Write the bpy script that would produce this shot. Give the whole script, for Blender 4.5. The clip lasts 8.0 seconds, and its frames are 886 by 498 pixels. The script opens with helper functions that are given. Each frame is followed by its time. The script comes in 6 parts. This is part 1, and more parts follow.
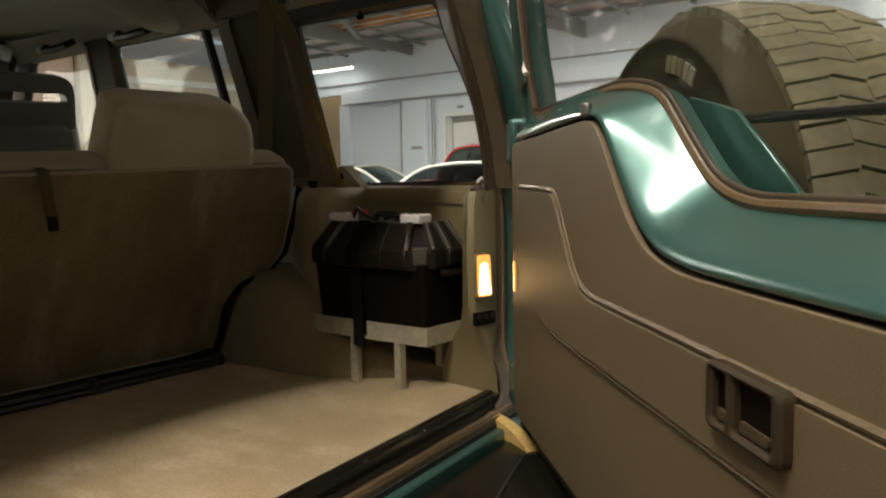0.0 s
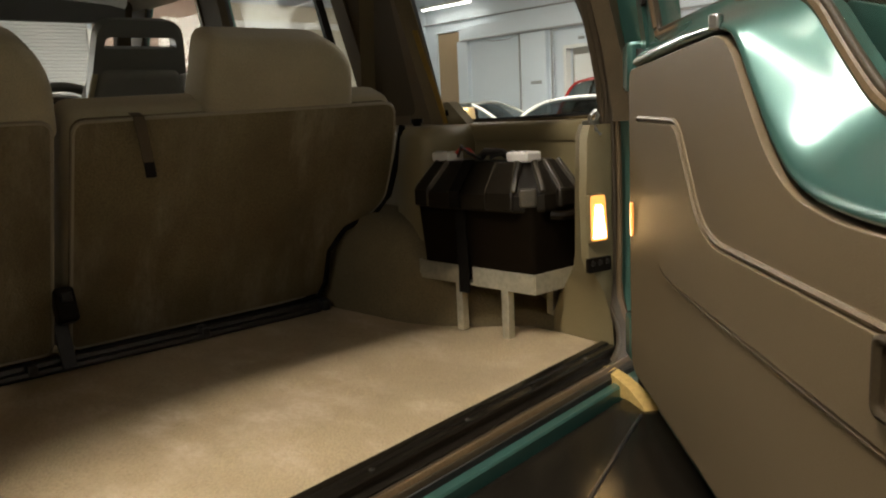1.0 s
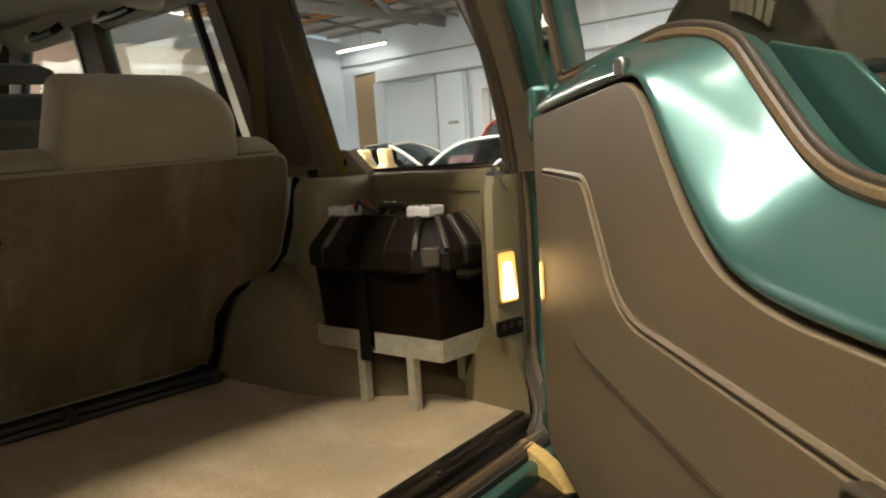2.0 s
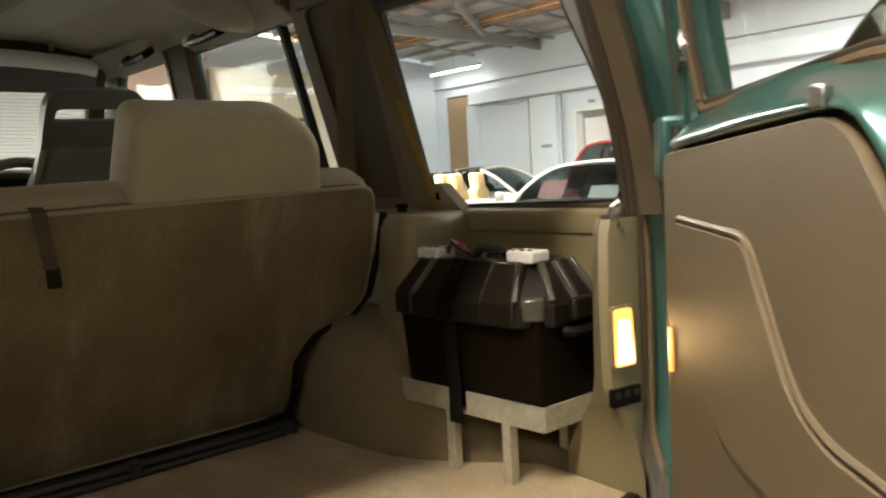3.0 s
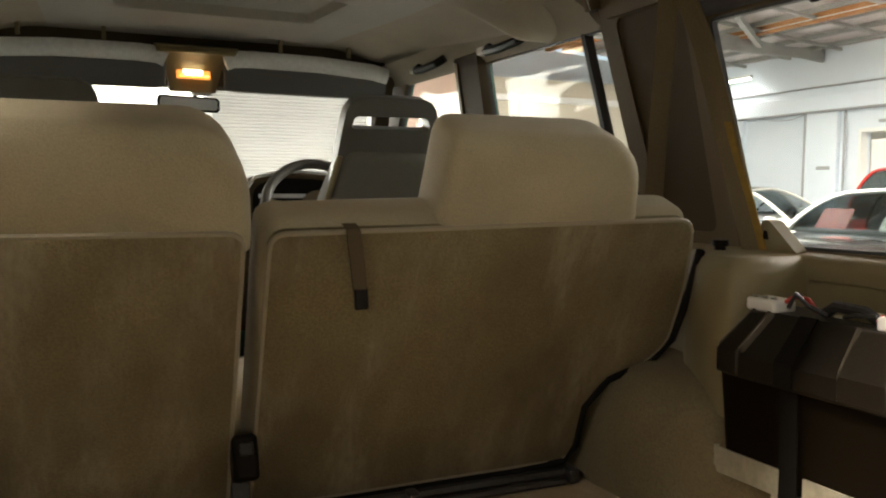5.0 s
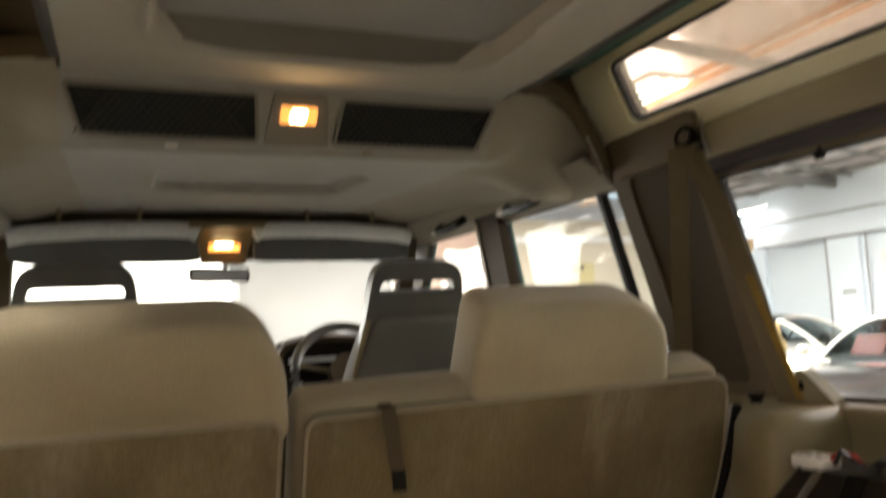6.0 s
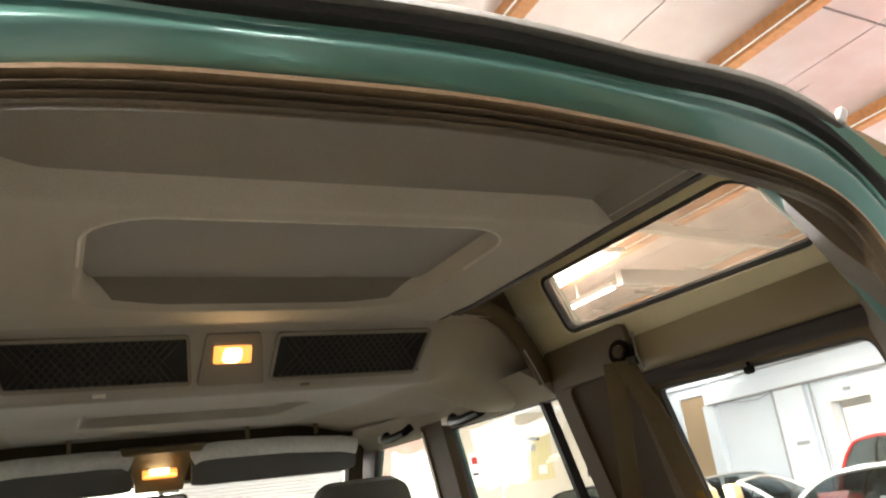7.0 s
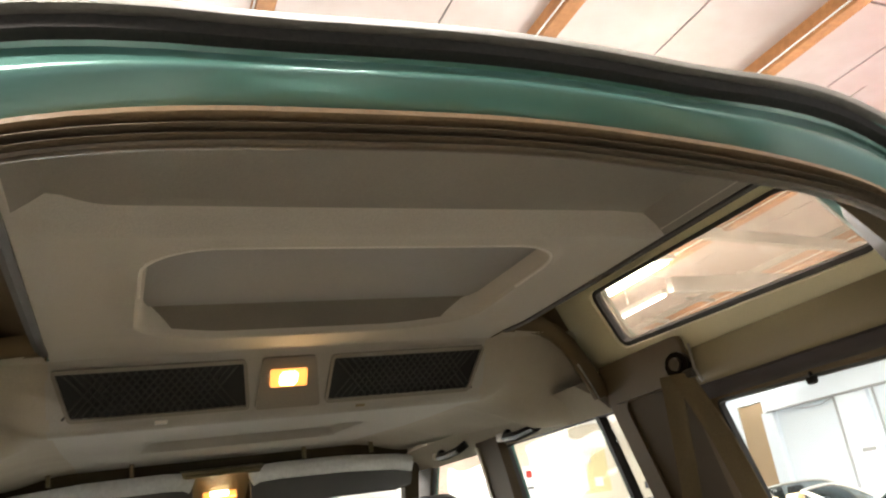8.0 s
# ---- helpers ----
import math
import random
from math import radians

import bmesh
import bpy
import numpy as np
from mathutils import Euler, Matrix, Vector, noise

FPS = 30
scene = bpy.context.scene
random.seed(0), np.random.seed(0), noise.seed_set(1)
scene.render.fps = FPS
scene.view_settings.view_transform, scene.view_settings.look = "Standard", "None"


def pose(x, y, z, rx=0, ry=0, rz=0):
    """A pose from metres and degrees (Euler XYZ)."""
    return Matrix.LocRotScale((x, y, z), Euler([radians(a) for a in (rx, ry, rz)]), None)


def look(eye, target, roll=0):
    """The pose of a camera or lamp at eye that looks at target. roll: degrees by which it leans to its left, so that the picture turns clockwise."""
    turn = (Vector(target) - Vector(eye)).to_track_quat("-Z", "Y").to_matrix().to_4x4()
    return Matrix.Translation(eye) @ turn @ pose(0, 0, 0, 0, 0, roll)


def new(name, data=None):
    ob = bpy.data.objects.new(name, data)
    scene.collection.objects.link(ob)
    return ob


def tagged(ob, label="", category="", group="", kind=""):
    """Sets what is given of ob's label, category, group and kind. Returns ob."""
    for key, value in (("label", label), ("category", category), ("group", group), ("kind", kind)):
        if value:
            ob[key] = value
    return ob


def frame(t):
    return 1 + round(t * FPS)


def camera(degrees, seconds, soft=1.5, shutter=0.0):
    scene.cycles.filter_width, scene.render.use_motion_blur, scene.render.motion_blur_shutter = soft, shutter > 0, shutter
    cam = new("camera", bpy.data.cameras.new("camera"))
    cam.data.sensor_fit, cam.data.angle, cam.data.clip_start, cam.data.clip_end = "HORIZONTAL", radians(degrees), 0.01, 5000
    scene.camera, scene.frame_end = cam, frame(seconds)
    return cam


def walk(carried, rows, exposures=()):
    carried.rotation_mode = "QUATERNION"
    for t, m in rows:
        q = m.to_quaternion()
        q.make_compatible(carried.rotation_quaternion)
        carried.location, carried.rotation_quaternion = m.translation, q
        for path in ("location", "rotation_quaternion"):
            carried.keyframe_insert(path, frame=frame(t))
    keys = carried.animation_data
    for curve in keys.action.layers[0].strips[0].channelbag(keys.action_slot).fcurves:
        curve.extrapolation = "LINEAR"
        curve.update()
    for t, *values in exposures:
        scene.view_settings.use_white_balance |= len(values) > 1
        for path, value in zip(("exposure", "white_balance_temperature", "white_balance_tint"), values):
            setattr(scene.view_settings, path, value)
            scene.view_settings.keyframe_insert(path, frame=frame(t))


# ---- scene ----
cam = camera(57.9, 8.0, soft=2.0, shutter=0.4)
PATH = [
    (0, (-0.715, -0.637, 1.23), (0.81, 0.644, 1.038), -1.1),
    (0.5, (-0.667, -0.623, 1.217), (0.842, 0.661, 0.948), -3.6),
    (1, (-0.601, -0.574, 1.224), (0.694, 0.912, 0.889), -2.8),
    (1.2, (-0.572, -0.557, 1.228), (0.751, 0.912, 0.926), -2.7),
    (2.3, (-0.406, -0.465, 1.251), (1.048, 0.886, 1.002), -4.1),
    (2.5, (-0.378, -0.443, 1.256), (1.033, 0.954, 1.017), -3.9),
    (2.8, (-0.344, -0.386, 1.264), (0.998, 1.087, 1.096), -2.6),
    (3, (-0.325, -0.339, 1.27), (0.966, 1.177, 1.086), -3.1),
    (3.3, (-0.298, -0.265, 1.277), (0.947, 1.291, 1.111), -2.1),
    (3.5, (-0.298, -0.207, 1.284), (0.924, 1.371, 1.163), -2.2),
    (4, (-0.305, -0.117, 1.292), (0.785, 1.557, 1.197), -1.1),
    (4.4, (-0.331, -0.117, 1.286), (0.579, 1.659, 1.154), -0.7),
    (4.5, (-0.334, -0.117, 1.283), (0.55, 1.672, 1.162), -0.1),
    (4.7, (-0.338, -0.121, 1.291), (0.508, 1.684, 1.139), 0.6),
    (5.8, (-0.360, -0.146, 1.343), (0.356, 1.721, 1.368), -1.6),
    (6, (-0.362, -0.151, 1.357), (0.384, 1.694, 1.563), -2.8),
    (6.5, (-0.35, -0.169, 1.438), (0.502, 1.57, 1.936), -5.7),
    (6.8, (-0.344, -0.179, 1.469), (0.508, 1.535, 2.05), -7.1),
    (7, (-0.341, -0.18, 1.476), (0.524, 1.519, 2.082), -7.7),
    (7.5, (-0.343, -0.184, 1.495), (0.484, 1.502, 2.184), -8.1),
    (8, (-0.35, -0.184, 1.486), (0.41, 1.547, 2.138), -8.7),
]
walk(cam, [(t, look(eye, target, roll)) for t, eye, target, roll in PATH],
     [(t, stops, 7600 if t < 5 else 7350, 11 if t < 5 else 15) for t, stops in ((0.0, -0.88), (0.5, -0.78), (1.0, -0.60), (2.5, -0.20), (3.0, 0.04), (3.5, 0.18), (4.5, 0.38), (6.0, 0.72), (6.5, 0.76), (7.5, 0.92), (8.0, 1.0))])

# ---- world and sun ----
world = bpy.data.worlds.new("sky")
scene.world = world
world.use_nodes = True
wn = world.node_tree.nodes
sky = wn.new("ShaderNodeTexSky")
sky.sky_type, sky.sun_disc = "NISHITA", False
sky.sun_elevation, sky.sun_rotation = radians(50), radians(-20)
world.node_tree.links.new(sky.outputs[0], wn["Background"].inputs[0])
wn["Background"].inputs[1].default_value = 0.12
sun = new("sun", bpy.data.lights.new("sun", "SUN"))
sun.data.energy, sun.data.angle, sun.data.color = 3.0, radians(0.5), (1, 0.95, 0.88)
sun.matrix_world = look((0, 0, 10), (-2.2, -6.0, 2.4))
scene.view_settings.exposure = 0.0


def area_lamp(name, at, target, sx, sy, watts, colour):
    data = bpy.data.lights.new(name, "AREA")
    data.shape, data.size, data.size_y, data.energy, data.color = "RECTANGLE", sx, sy, watts, colour
    ob = new(name, data)
    ob.matrix_world = look(at, target)
    return ob


# ---- materials ----
def mat(name, colour, rough=0.6, metal=0.0, grain=0.0, scale=200.0, blotch=0.0, blotch_scale=6.0, bump=0.0, coat=0.0, coat_rough=0.06,
        spec=0.5, dark=None, emit=0.0, sheen=0.0, wear=None):
    """A principled material with fine grain, large blotches and bump, all in object space at real size."""
    m = bpy.data.materials.new(name)
    m.use_nodes = True
    nt = m.node_tree
    n, l = nt.nodes, nt.links
    p = n["Principled BSDF"]
    p.inputs["Roughness"].default_value, p.inputs["Metallic"].default_value = rough, metal
    p.inputs["Coat Weight"].default_value, p.inputs["Coat Roughness"].default_value = coat, coat_rough
    p.inputs["Specular IOR Level"].default_value = spec
    p.inputs["Sheen Weight"].default_value = sheen
    c = (*colour, 1)
    d = (*(dark or [x * 0.45 for x in colour]), 1)
    co = n.new("ShaderNodeTexCoord")
    out = None

    def noise_mix(sc, amount, detail, prev):
        t = n.new("ShaderNodeTexNoise")
        t.inputs["Scale"].default_value, t.inputs["Detail"].default_value = sc, detail
        l.new(co.outputs["Object"], t.inputs["Vector"])
        r = n.new("ShaderNodeMapRange")
        r.inputs[1].default_value, r.inputs[2].default_value = 0.35, 0.7
        r.inputs[3].default_value, r.inputs[4].default_value = 0.0, amount
        l.new(t.outputs["Fac"], r.inputs[0])
        x = n.new("ShaderNodeMix")
        x.data_type = "RGBA"
        l.new(r.outputs[0], x.inputs[0])
        if prev is None:
            x.inputs[6].default_value = c
        else:
            l.new(prev, x.inputs[6])
        x.inputs[7].default_value = d
        return t, x.outputs[2]

    if blotch:
        _, out = noise_mix(blotch_scale, blotch, 4, out)
    if grain or bump:
        t, out = noise_mix(scale, grain, 2, out)
        if bump:
            b = n.new("ShaderNodeBump")
            b.inputs["Strength"].default_value, b.inputs["Distance"].default_value = min(1.0, bump), 0.002
            l.new(t.outputs["Fac"], b.inputs["Height"])
            l.new(b.outputs[0], p.inputs["Normal"])
    if wear:
        # rubbed marks, drawn out along one way, over a broad patchy mask
        sc = n.new("ShaderNodeMapping")
        sc.inputs["Scale"].default_value = (13, 7, 3.5)
        l.new(co.outputs["Object"], sc.inputs["Vector"])
        both = None
        for sz, lo_, hi_ in ((1.0, 0.42, 0.64), (0.35, 0.38, 0.58), (9.0, 0.10, 0.70)):
            t = n.new("ShaderNodeTexNoise")
            t.inputs["Scale"].default_value, t.inputs["Detail"].default_value = sz, 5
            l.new(sc.outputs[0], t.inputs["Vector"])
            r = n.new("ShaderNodeMapRange")
            r.inputs[1].default_value, r.inputs[2].default_value = lo_, hi_
            l.new(t.outputs["Fac"], r.inputs[0])
            if both is None:
                both = r.outputs[0]
            else:
                k_ = n.new("ShaderNodeMath")
                k_.operation = "MULTIPLY"
                l.new(both, k_.inputs[0])
                l.new(r.outputs[0], k_.inputs[1])
                both = k_.outputs[0]
        x = n.new("ShaderNodeMix")
        x.data_type = "RGBA"
        l.new(both, x.inputs[0])
        l.new(out, x.inputs[6])
        x.inputs[7].default_value = (*wear, 1)
        out = x.outputs[2]
    if out is None:
        p.inputs["Base Color"].default_value = c
    else:
        l.new(out, p.inputs["Base Color"])
    if emit:
        p.inputs["Emission Color"].default_value, p.inputs["Emission Strength"].default_value = c, emit
    return m


def glass_mat(name, tint, gloss_rough=0.02):
    m = bpy.data.materials.new(name)
    m.use_nodes = True
    n, l = m.node_tree.nodes, m.node_tree.links
    n.clear()
    o = n.new("ShaderNodeOutputMaterial")
    t, g, x = n.new("ShaderNodeBsdfTransparent"), n.new("ShaderNodeBsdfGlossy"), n.new("ShaderNodeMixShader")
    f, w, s = n.new("ShaderNodeLayerWeight"), n.new("ShaderNodeMath"), n.new("ShaderNodeMath")
    t.inputs[0].default_value = (*tint, 1)
    g.inputs["Roughness"].default_value = gloss_rough
    f.inputs[0].default_value = 0.5
    w.operation, w.inputs[1].default_value = "POWER", 5.0
    s.operation, s.inputs[1].default_value, s.inputs[2].default_value = "MULTIPLY_ADD", 0.35, 0.02
    l.new(f.outputs[1], w.inputs[0])
    l.new(w.outputs[0], s.inputs[0])
    l.new(s.outputs[0], x.inputs[0])
    l.new(t.outputs[0], x.inputs[1])
    l.new(g.outputs[0], x.inputs[2])
    l.new(x.outputs[0], o.inputs[0])
    return m


def film_glass_mat(name, tint, film_tint, most):
    """Clear glass under an uneven coloured film."""
    m = glass_mat(name, tint, 0.05)
    n, l = m.node_tree.nodes, m.node_tree.links
    o = n["Material Output"]
    clear = o.inputs[0].links[0].from_socket
    co, t, r = n.new("ShaderNodeTexCoord"), n.new("ShaderNodeTexNoise"), n.new("ShaderNodeMapRange")
    t.inputs["Scale"].default_value, t.inputs["Detail"].default_value = 7.0, 2.0
    r.inputs[1].default_value, r.inputs[2].default_value, r.inputs[3].default_value, r.inputs[4].default_value = 0.38, 0.62, most * 0.45, most
    d, x = n.new("ShaderNodeBsdfTranslucent"), n.new("ShaderNodeMixShader")
    d.inputs[0].default_value = (*film_tint, 1)
    l.new(co.outputs["Object"], t.inputs["Vector"])
    l.new(t.outputs["Fac"], r.inputs[0])
    l.new(r.outputs[0], x.inputs[0])
    l.new(clear, x.inputs[1])
    l.new(d.outputs[0], x.inputs[2])
    l.new(x.outputs[0], o.inputs[0])
    return m


M = dict(
    headliner=mat("headliner", (0.375, 0.350, 0.312), 0.9, grain=0.25, scale=500, blotch=0.12, blotch_scale=3, bump=0.3, sheen=0.1),
    rim_highlight=mat("pan_rim_highlight", (0.50, 0.47, 0.43), 0.45, grain=0.2, scale=400, blotch=0.2, blotch_scale=12, bump=0.2),
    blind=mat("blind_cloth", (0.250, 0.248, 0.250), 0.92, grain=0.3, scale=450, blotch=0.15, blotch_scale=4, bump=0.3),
    pan_front_shade=mat("pan_front_shade", (0.150, 0.136, 0.115), 0.95, grain=0.3, scale=450, blotch=0.2, blotch_scale=6, bump=0.3),
    liner_corner=mat("liner_corner", (0.40, 0.35, 0.28), 0.9, grain=0.3, scale=500, blotch=0.2, blotch_scale=5, bump=0.3),
    # darker copy of the headliner, shade put into its colour
    liner_rear_shade=mat("liner_rear_shade_cloth", (0.205, 0.192, 0.168), 0.9, grain=0.3, scale=500, blotch=0.15, blotch_scale=4, bump=0.3),
    liner_edge=mat("liner_edge", (0.035, 0.032, 0.03), 0.6, grain=0.3, scale=300),
    seat_cloth=mat("seat_cloth", (0.345, 0.280, 0.172), 0.92, grain=0.35, scale=420, blotch=0.3, blotch_scale=7, bump=0.5, sheen=0.15),
    seat_back=mat("seat_back_carpet", (0.172, 0.130, 0.060), 0.97, grain=0.5, scale=260, blotch=0.7, blotch_scale=5, bump=0.9, dark=(0.066, 0.045, 0.019), wear=(0.225, 0.18, 0.112)),
    piping=mat("piping", (0.24, 0.195, 0.13), 0.55, grain=0.2, scale=300),
    trim=mat("trim_plastic", (0.228, 0.180, 0.092), 0.55, grain=0.3, scale=600, blotch=0.15, blotch_scale=5, bump=0.25),
    trim_cream=mat("trim_cream", (0.66, 0.60, 0.40), 0.5, grain=0.2, scale=600, blotch=0.15, blotch_scale=6, bump=0.2),
    pillar_rear=mat("pillar_rear_brown", (0.098, 0.068, 0.036), 0.6, spec=0.35, grain=0.4, scale=400, blotch=0.5, blotch_scale=12, bump=0.3, dark=(0.045, 0.032, 0.018)),
    bezel_dark=mat("bezel_dark", (0.040, 0.027, 0.014), 0.65, spec=0.15, grain=0.3, scale=500, bump=0.2),
    pillar_brown=mat("pillar_brown", (0.112, 0.077, 0.037), 0.7, spec=0.3, grain=0.3, scale=600, blotch=0.2, blotch_scale=5, bump=0.25),
    trim_dark=mat("trim_dark", (0.070, 0.048, 0.024), 0.8, spec=0.25, grain=0.3, scale=600, blotch=0.2, blotch_scale=5, bump=0.25),
    door_trim=mat("door_vinyl", (0.152, 0.108, 0.059), 0.5, grain=0.25, scale=700, blotch=0.14, blotch_scale=4, bump=0.3),
    carpet=mat("cargo_carpet", (0.43, 0.325, 0.188), 0.98, grain=0.55, scale=220, blotch=0.45, blotch_scale=5, bump=1.0, dark=(0.23, 0.17, 0.105), wear=(0.49, 0.38, 0.26)),
    arch_carpet=mat("arch_carpet", (0.19, 0.145, 0.075), 0.98, grain=0.5, scale=240, blotch=0.4, blotch_scale=6, bump=0.9),
    black=mat("black_plastic", (0.0070, 0.0044, 0.0024), 0.42, grain=0.4, scale=500, bump=0.2, dark=(0.007, 0.005, 0.003), spec=0.08),
    # lid plastic made paler on the ribs, painting the light they catch
    lid_rib=mat("highlit_rib_plastic", (0.085, 0.070, 0.050), 0.30, grain=0.5, scale=150, blotch=0.5, blotch_scale=30, bump=0.2, dark=(0.035, 0.03, 0.024)),
    black_lid=mat("black_lid_plastic", (0.010, 0.0072, 0.0045), 0.28, spec=0.28, grain=0.4, scale=500, bump=0.3, dark=(0.026, 0.021, 0.015)),
    bumper=mat("bumper_black", (0.007, 0.0055, 0.004), 0.14, spec=0.28, grain=0.3, scale=400, bump=0.12, blotch=0.3, blotch_scale=9, dark=(0.018, 0.015, 0.011)),
    moulding=mat("roof_moulding", (0.012, 0.011, 0.010), 0.8, grain=0.4, scale=200, bump=0.3, dark=(0.022, 0.020, 0.017), spec=0.2),
    rubber=mat("rubber", (0.02, 0.018, 0.016), 0.55, grain=0.4, scale=120, bump=0.2, dark=(0.045, 0.04, 0.035)),
    seal_dark=mat("seal_dark", (0.060, 0.042, 0.024), 0.5, grain=0.4, scale=160, blotch=0.4, blotch_scale=14, bump=0.3),
    seal_tan=mat("seal_tan", (0.155, 0.100, 0.052), 0.42, grain=0.4, scale=160, blotch=0.4, blotch_scale=14, bump=0.3),
    paint=mat("green_paint", (0.050, 0.145, 0.122), 0.30, metal=0.5, coat=1.0, coat_rough=0.13, blotch=0.2, blotch_scale=10, dark=(0.05, 0.11, 0.085)),
    alu=mat("raw_aluminium", (0.60, 0.55, 0.41), 0.50, metal=0.55, grain=0.35, scale=90, blotch=0.35, blotch_scale=18, bump=0.2),
    steel=mat("steel", (0.45, 0.44, 0.42), 0.3, metal=1.0, grain=0.2, scale=150),
    dark_steel=mat("dark_steel", (0.07, 0.065, 0.06), 0.35, metal=0.7, grain=0.4, scale=150, bump=0.2),
    white_plastic=mat("white_plastic", (0.72, 0.68, 0.62), 0.4, blotch=0.1, blotch_scale=30),
    red_plastic=mat("red_plastic", (0.45, 0.03, 0.02), 0.4, blotch=0.1, blotch_scale=30),
    roll_dark=mat("dark_roll_vinyl", (0.040, 0.030, 0.028), 0.7, spec=0.3, grain=0.3, scale=500, blotch=0.2, blotch_scale=8, bump=0.2),
    drip_grey=mat("drip_rail_grey", (0.085, 0.078, 0.068), 0.6, grain=0.35, scale=150, blotch=0.35, blotch_scale=9, bump=0.2, spec=0.3),
    strap_black=mat("strap_black", (0.006, 0.005, 0.004), 0.85, spec=0.1, grain=0.4, scale=400, bump=0.4, dark=(0.011, 0.009, 0.007)),
    frame_grey=mat("pocket_frame_grey", (0.235, 0.212, 0.178), 0.7, grain=0.25, scale=500, blotch=0.15, blotch_scale=8, bump=0.2),
    belt=mat("belt_webbing", (0.150, 0.108, 0.052), 0.75, grain=0.5, scale=500, bump=0.6, blotch=0.2, blotch_scale=9),
    belt_edge=mat("belt_yellow", (0.27, 0.155, 0.020), 0.85, grain=0.4, scale=300, blotch=0.5, blotch_scale=30, dark=(0.12, 0.07, 0.015)),
    net_cord=mat("net_cord", (0.026, 0.025, 0.024), 0.7, grain=0.3, scale=300),
    net=mat("net_black", (0.012, 0.012, 0.012), 0.8, grain=0.3, scale=300),
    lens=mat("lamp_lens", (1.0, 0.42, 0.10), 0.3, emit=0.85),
    side_lens=mat("side_lamp_lens", (1.0, 0.47, 0.12), 0.3, emit=1.5),
    bulb=mat("lamp_bulb", (1.0, 0.72, 0.36), 0.3, emit=22.0),
    glass=glass_mat("window_glass", (0.93, 0.95, 0.93)),
    film_glass=film_glass_mat("brown_film_roof_glass", (0.84, 0.79, 0.72), (0.42, 0.345, 0.27), 0.30),
    car_glass=glass_mat("car_glass", (0.36, 0.40, 0.40)),
    visor=mat("visor_cloth", (0.12, 0.115, 0.11), 0.85, grain=0.3, scale=400, blotch=0.1),
    visor_pale=mat("visor_pale", (0.74, 0.74, 0.73), 0.7, grain=0.25, scale=60, blotch=0.2, bump=0.3),
    front_cloth=mat("front_seat_cloth", (0.15, 0.14, 0.115), 0.85, grain=0.35, scale=420, blotch=0.2, bump=0.4),
    front_shell=mat("front_seat_shell", (0.10, 0.095, 0.08), 0.5, grain=0.3, scale=500, bump=0.2),
    concrete=mat("concrete_floor", (0.37, 0.36, 0.335), 0.45, grain=0.4, scale=60, blotch=0.5, blotch_scale=1.2, bump=0.2),
    wall_blue=mat("painted_wall_blue", (0.68, 0.755, 0.83), 0.75, grain=0.1, scale=30, blotch=0.15, blotch_scale=1.3, bump=0.15, dark=(0.55, 0.60, 0.63)),
    wall_cream=mat("painted_wall_cream", (0.60, 0.545, 0.44), 0.7, grain=0.1, scale=30, blotch=0.15, blotch_scale=1.5, bump=0.15),
    wall_pink=mat("pale_brick_wall", (0.68, 0.50, 0.42), 0.8, grain=0.2, scale=20, blotch=0.3, blotch_scale=2.5, bump=0.2),
    grey_line=mat("grey_conduit", (0.32, 0.33, 0.34), 0.5, grain=0.2, scale=30),
    brown_door=mat("brown_door", (0.42, 0.29, 0.17), 0.55, grain=0.2, scale=40, blotch=0.2, blotch_scale=3),
    timber=mat("roof_timber", (0.50, 0.22, 0.075), 0.6, grain=0.5, scale=25, blotch=0.5, blotch_scale=5, bump=0.3, dark=(0.26, 0.10, 0.03)),
    foil=mat("roof_insulation", (0.56, 0.51, 0.50), 0.36, metal=0.45, grain=0.3, scale=4, blotch=0.5, blotch_scale=1.8, bump=1.0, dark=(0.43, 0.34, 0.31)),
    truss=mat("steel_truss_grey", (0.30, 0.30, 0.29), 0.55, grain=0.3, scale=20, blotch=0.3, blotch_scale=3),
    shutter=mat("roller_shutter", (0.56, 0.565, 0.56), 0.5, grain=0.2, scale=20, blotch=0.25, blotch_scale=1.4),
    poster=mat("yellow_poster", (0.55, 0.48, 0.26), 0.6, blotch=0.1),
    white=mat("white_gloss", (0.8, 0.8, 0.78), 0.4, blotch=0.1),
    ink=mat("dark_ink", (0.08, 0.08, 0.09), 0.6, blotch=0.1),
    outdoors=mat("bright_outdoors", (1.0, 1.0, 0.97), 1.0, emit=3.0),
    hot=mat("lamp_core", (1.0, 0.86, 0.55), 0.3, emit=7.0),
    tube_light=mat("lamp_tube", (0.92, 0.97, 1.0), 0.4, emit=12.0),
    car_silver=mat("car_silver", (0.50, 0.49, 0.45), 0.3, metal=0.6, coat=1.0, blotch=0.1),
    car_black=mat("car_black", (0.02, 0.02, 0.022), 0.25, coat=1.0, blotch=0.1),
    car_red=mat("car_red", (0.50, 0.03, 0.025), 0.3, coat=1.0, blotch=0.1),
    car_white=mat("car_white", (0.72, 0.71, 0.66), 0.3, coat=1.0, blotch=0.1),
    tan=mat("tan_leather", (0.62, 0.44, 0.21), 0.5, grain=0.2, scale=200, blotch=0.15, bump=0.2),
    dark_cloth=mat("dark_cloth", (0.05, 0.05, 0.052), 0.8, grain=0.3, scale=200, blotch=0.2),
    tyre=mat("tyre_rubber", (0.055, 0.043, 0.021), 0.85, spec=0.2, grain=0.5, scale=60, blotch=0.5, blotch_scale=9, bump=0.5, dark=(0.045, 0.04, 0.03)),
